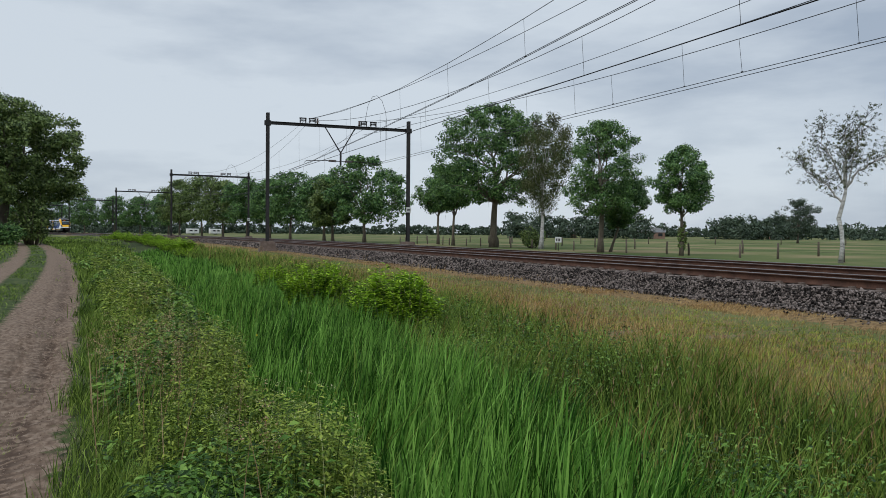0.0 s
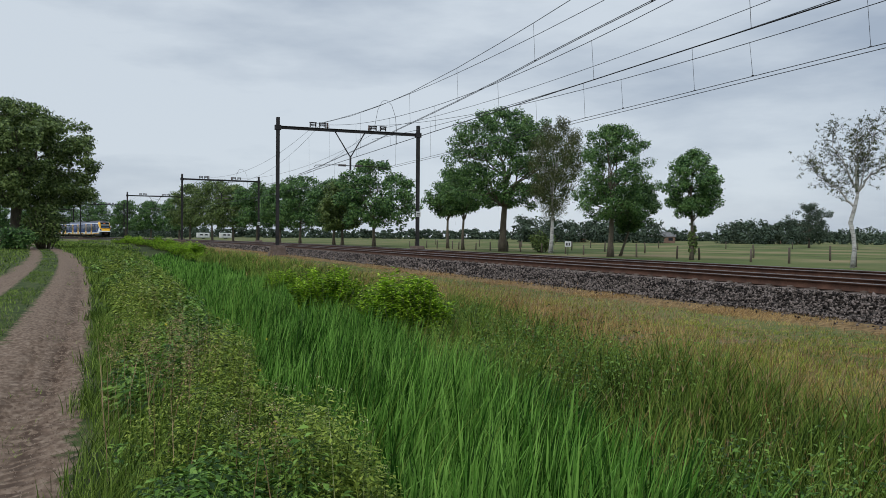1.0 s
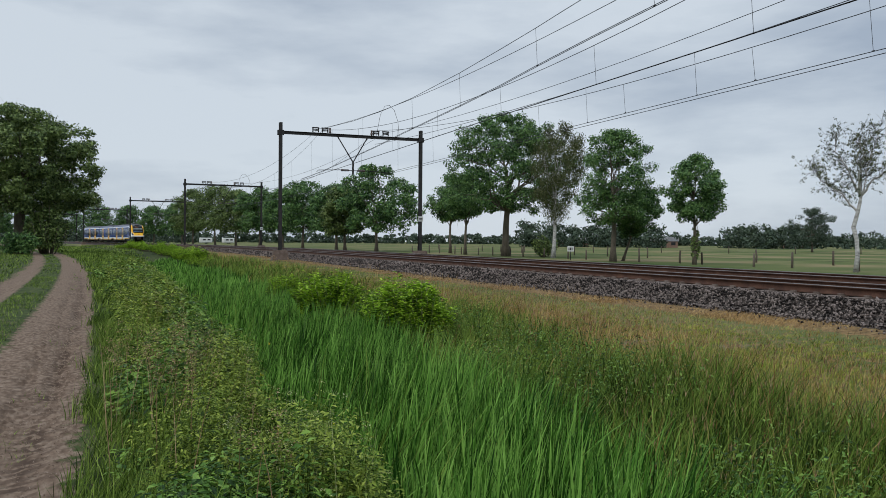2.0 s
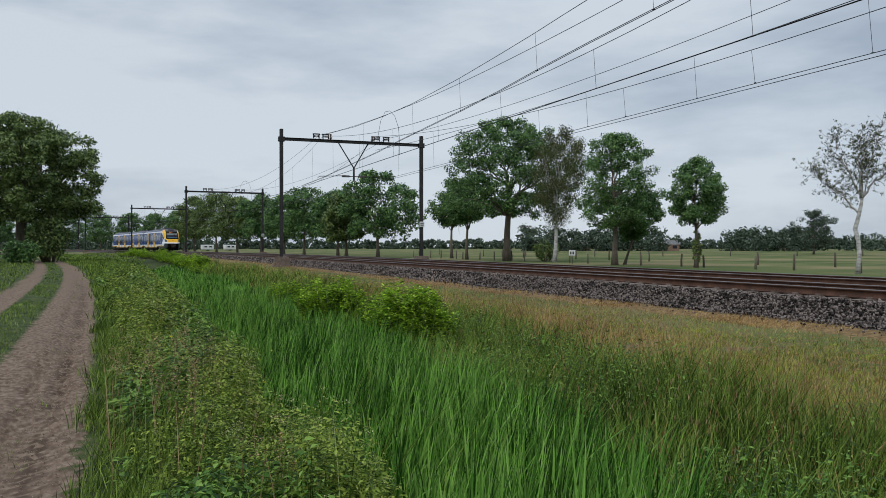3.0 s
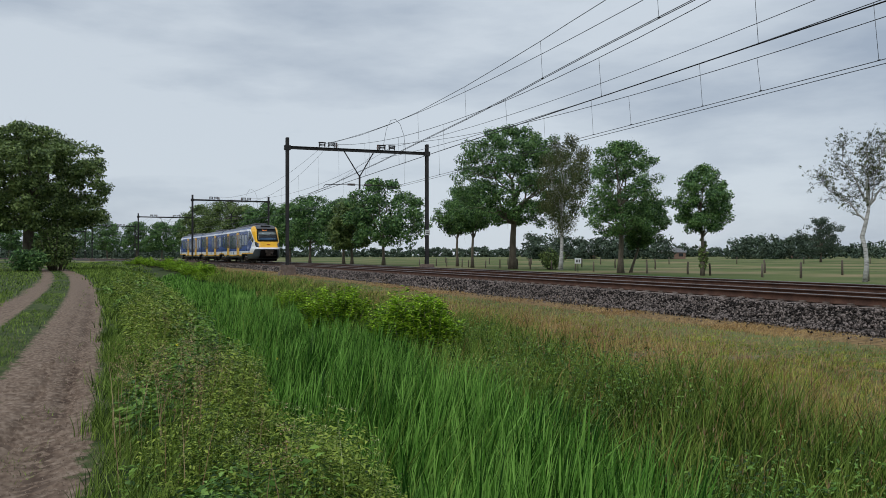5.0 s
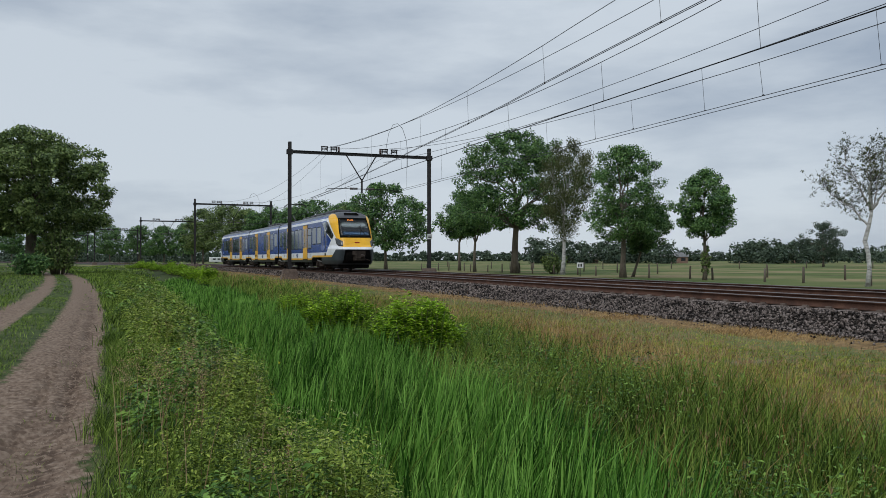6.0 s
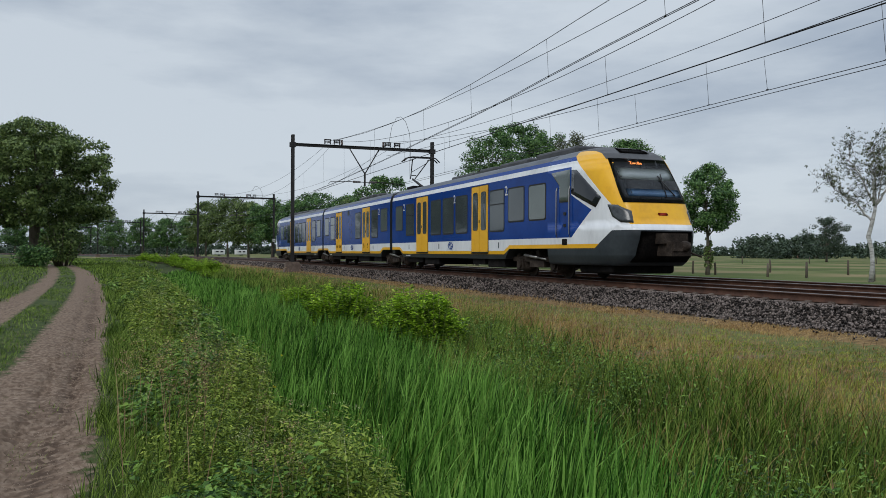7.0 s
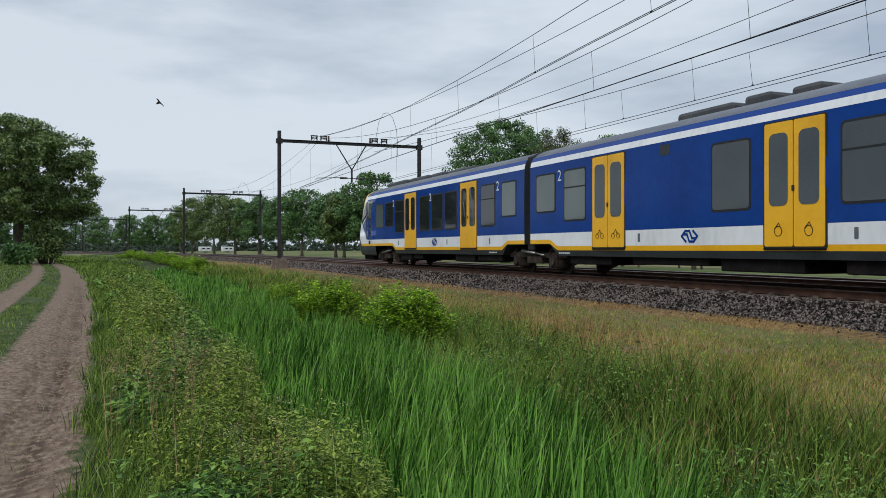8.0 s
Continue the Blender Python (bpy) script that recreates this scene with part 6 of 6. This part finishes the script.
def frond_bush(x, y, height, width, seed, label, tint=M_FERN, shoots=95, m=60, leaf=0.054):
    """Bright shrub of arching leafy shoots with paired leaflets."""
    rng = np.random.default_rng(seed)
    z0 = float(ground_z(x, y))
    root = empty("leafy_shrub", pose(x, y, z0), label, "bush", "bright shrubs on the bank")
    bm = bmesh.new()
    V, F, n = [], [], 0
    for k in range(shoots):
        a, u = rng.uniform(0, 6.283), math.sqrt(rng.uniform(0, 1))
        h = height * (1.02 - 0.4 * u * u) * rng.uniform(0.72, 1.06)
        base = np.array([0.25 * width * u * math.cos(a), 0.25 * width * u * math.sin(a), 0.0])
        tip = np.array([0.5 * width * u * math.cos(a), 0.5 * width * u * math.sin(a), h])
        bend = np.array([math.cos(a), math.sin(a), -0.4]) * 0.1 * height * rng.uniform(0.2, 1)
        pt = [base + (tip - base) * t + bend * t * t for t in (0, 0.33, 0.66, 1)]
        tube(bm, [tuple(p) for p in pt], [0.008, 0.007, 0.005, 0.002], 4)
        t = rng.uniform(0.35, 1, m)
        p = base + (tip - base) * t[:, None] + bend * (t ** 2)[:, None]
        b = rng.uniform(0, 6.283, m)
        d = np.stack([np.cos(b), np.sin(b), rng.uniform(0.0, 0.7, m)], -1)
        d /= np.linalg.norm(d, axis=1)[:, None]
        s = (leaf * height * rng.uniform(0.6, 1.3, m) * (1.25 - 0.5 * t))[:, None]
        side = np.cross(d, np.array([0, 0, 1.0]))
        v = np.stack([p, p + d * s + side * s * 0.3 + np.array([0, 0, 0.1]) * s, p + d * 2 * s - np.array([0, 0, 0.35]) * s, p + d * s - side * s * 0.3 + np.array([0, 0, 0.1]) * s], 1).reshape(-1, 3)
        i = np.arange(m)[:, None] * 4 + n
        F.append(np.concatenate([i + np.array([[0, 1, 2]]), i + np.array([[0, 2, 3]])], 1).reshape(-1, 3))
        V.append(v)
        n += len(v)
    part("branchwork", bm, M_BARK, root)
    raw("foliage", np.concatenate(V), np.concatenate(F), tint, root)


build_reeds()
build_bank()
build_verge()
SHRUB = "bright green leafy shrub on the ditch bank"
frond_bush(4.5, 13.2, 1.36, 1.4, 61, SHRUB)
frond_bush(4.35, 17.8, 1.4, 1.5, 62, "yellow-green leafy shrub on the ditch bank")
frond_bush(4.7, 12.8, 1.2, 0.95, 63, SHRUB)
frond_bush(4.5, 24.0, 1.0, 1.0, 64, "low green leafy shrub on the ditch bank")
hedge = random.Random(9)
for k in range(34):
    s = 57 + k * 3.1 + hedge.uniform(-0.8, 0.8)
    frond_bush(*beside(s, -8.0 + 0.05 * k + hedge.uniform(-0.5, 0.5)), 1.15 + hedge.uniform(-0.45, 0.4), 1.6 + hedge.uniform(-0.5, 0.8), 200 + k, "yellow-green shrub in the row beside the railway", M_FERN, 40, 26, 0.1)


# ---- fences and far things ----
def fence_post(x, y, h, seed):
    rng = random.Random(seed)
    bm = bmesh.new()
    z = float(ground_z(x, y)) - 0.1
    tube(bm, [(0, 0, 0), (rng.uniform(-0.03, 0.03), 0.0, h * 0.6), (rng.uniform(-0.06, 0.06), 0.02, h), (0.0, 0.02, h + 0.03)], [0.085, 0.08, 0.075, 0.04], 7)
    ob = part("fence_post", bm, M_WOOD)
    ob.matrix_world = pose(x, y, z)
    return tagged(ob, "weathered round wooden fence post in the meadow", "fence post", "fence posts")


def fence_wire(x, ys, h):
    bm = bmesh.new()
    tube(bm, [(x, y, float(ground_z(x, y)) + h) for y in ys], 0.005, 4)
    tagged(part("fence_wire", bm, M_WIRE), "thin wire strung along the meadow fence", "fence wire", "fence wires")


ys = [20 + 4.3 * k for k in range(24)]
for k, y in enumerate(ys):
    fence_post(41.6 + 0.25 * math.sin(k * 1.7), y + 0.6 * math.sin(k * 2.9), 1.12 + 0.14 * math.sin(k * 5.1), k)
for h in (0.55, 1.05):
    fence_wire(41.6, ys, h)
for k in range(14):
    fence_post(50 + k * 0.8, 38 + k * 9.0, 1.25, 50 + k)
for k in range(12):
    fence_post(62 + k * 11, 120 - k * 3.5, 1.2, 80 + k)


def sign_board(x, y):
    z = float(ground_z(x, y))
    g = empty("number_board", pose(x, y, z, 0, 0, -25), "small white trackside board with dark marks on a post", "sign")
    bm = bmesh.new()
    tube(bm, [(0, 0, -0.1), (0, 0, 1.25)], 0.035, 8)
    part("post", bm, M_STEEL, g)
    part("board", soft_box(-0.3, 0.3, -0.06, -0.035, 0.75, 1.25, 0.008), M_WHITE, g)
    for dx in (-0.16, -0.02, 0.12):
        part("mark", soft_box(dx - 0.04, dx + 0.05, -0.066, -0.062, 0.86, 1.12, 0.001, 1), M_GASKET, g)


M_ROOFTILE = mat("grey_roof_sheet", [(0.16, 0.16, 0.16), (0.26, 0.26, 0.26), (0.33, 0.33, 0.32)], 1, 0.8, fine=6)
M_BRICK = mat("far_brick_wall", [(0.12, 0.07, 0.05), (0.19, 0.12, 0.09), (0.26, 0.18, 0.14)], 2, 0.9, fine=10)
M_OFFWHITE = mat("off_white_panel", [(0.5, 0.5, 0.48), (0.66, 0.66, 0.64)], 1.5, 0.5, fine=8)


def shed(x, y, w, d, h, turn, label):
    g = empty("farm_shed", pose(x, y, 0, 0, 0, turn), label, "farm building", "farm buildings")
    part("wall", soft_box(-w / 2, w / 2, -d / 2, d / 2, -0.1, h, 0.03), M_BRICK, g)
    bm = bmesh.new()
    top = h + d * 0.22
    for sgn in (-1, 1):
        vs = [bm.verts.new(p) for p in ((-w / 2 - 0.4, sgn * (d / 2 + 0.4), h - 0.15), (w / 2 + 0.4, sgn * (d / 2 + 0.4), h - 0.15), (w / 2 + 0.4, 0, top), (-w / 2 - 0.4, 0, top))]
        bm.faces.new(vs if sgn < 0 else vs[::-1])
    bmesh.ops.solidify(bm, geom=bm.faces[:], thickness=0.2)
    part("roof", bm, M_ROOFTILE, g)
    for k in range(3):
        cx = -w / 3 + k * w / 3
        part("window", soft_box(cx - 0.8, cx + 0.8, -d / 2 - 0.05, -d / 2 - 0.005, 0.9, h - 0.5, 0.02), M_PANE, g)


def caravan(x, y, turn):
    g = empty("caravan", pose(x, y, 0, 0, 0, turn), "white parked caravan beside the trees", "caravan", "caravans")
    part("body", soft_box(-2.6, 2.6, -1.1, 1.1, 0.45, 2.6, 0.25, 3), M_OFFWHITE, g)
    part("window", soft_box(-1.6, -0.3, -1.12, -1.09, 1.45, 2.05, 0.02), M_PANE, g)
    part("window", soft_box(0.5, 1.7, -1.12, -1.09, 1.45, 2.05, 0.02), M_PANE, g)
    for sgn in (-1, 1):
        bm = bmesh.new()
        tube(bm, [(0.2, sgn * 0.75, 0.32), (0.2, sgn * 1.0, 0.32)], 0.33, 14)
        part("wheel", bm, M_GASKET, g)


sign_board(39.2, 66.5)
shed(166, 285, 17, 8, 2.4, -30, "long low farm shed with grey roof across the meadow")
shed(196, 262, 10, 7, 2.6, -36, "brick farm shed with grey roof among trees")
shed(282, 282, 11, 7, 2.2, -44, "low red-brown shed at the far meadow edge")
for s, o, t in ((345, 78, 12), (352, 92, 20)):
    caravan(*beside(s, o), t)


# ---- bird ----
M_FEATHER = mat("dark_feather", [(0.02, 0.02, 0.02), (0.05, 0.045, 0.04)], 8, 0.7)


def bird():
    b = empty("bird", pose(1.2, 21.5, 0.1), "small dark bird rising from the reeds", "bird")
    bm = bmesh.new()
    tube(bm, [(-0.13, 0, 0.0), (-0.07, 0, 0.005), (0, 0, 0.0), (0.06, 0, 0.01), (0.085, 0, 0.02), (0.105, 0, 0.018), (0.13, 0, 0.012)], [0.008, 0.013, 0.021, 0.019, 0.016, 0.013, 0.002], 8)
    part("body", bm, M_FEATHER, b)
    wings = []
    for s in (-1, 1):
        bm = bmesh.new()
        vs = [bm.verts.new(p) for p in ((0.035, 0, 0), (0.045, s * 0.07, 0.01), (0.015, s * 0.16, 0.0), (-0.012, s * 0.08, 0), (-0.025, 0, 0))]
        bm.faces.new(vs)
        bmesh.ops.solidify(bm, geom=bm.faces[:], thickness=0.006)
        wings.append((part("wing", bm, M_FEATHER, b), s))
    return b, wings


small_bird, bird_wings = bird()


# ---- what moves ----
def motions():
    ts = [k * 0.2 for k in range(41)]
    walk(front_car, [(t, chord(joint_at(t), joint_at(t) - 15.75)) for t in ts])
    walk(mid_car, [(t, chord(joint_at(t) + MID_LENGTH, joint_at(t))) for t in ts])
    walk(rear_car, [(t, chord(joint_at(t) + MID_LENGTH, joint_at(t) + MID_LENGTH + 15.75)) for t in ts])
    rise = [(0.0, (1.45, 22.1, 0.2)), (7.4, (1.45, 22.1, 0.2)), (7.5, (1.4, 22.1, 0.55)), (7.6, (1.3, 22.05, 1.3)), (7.7, (1.2, 22.0, 2.3)), (7.8, (1.1, 21.9, 3.3)), (7.9, (1.01, 21.81, 4.29)), (8.0, (0.95, 21.67, 5.28))]
    walk(small_bird, [(t, pose(*p, 0, -40 if t > 7.4 else 0, 200)) for t, p in rise])
    for wing, s in bird_wings:
        walk(wing, [(0.0, pose(0, 0, 0, 60 * s))] + [(7.4 + 0.1 * k, pose(0, 0, 0, s * (38 if k % 2 else -20))) for k in range(7)])


motions()
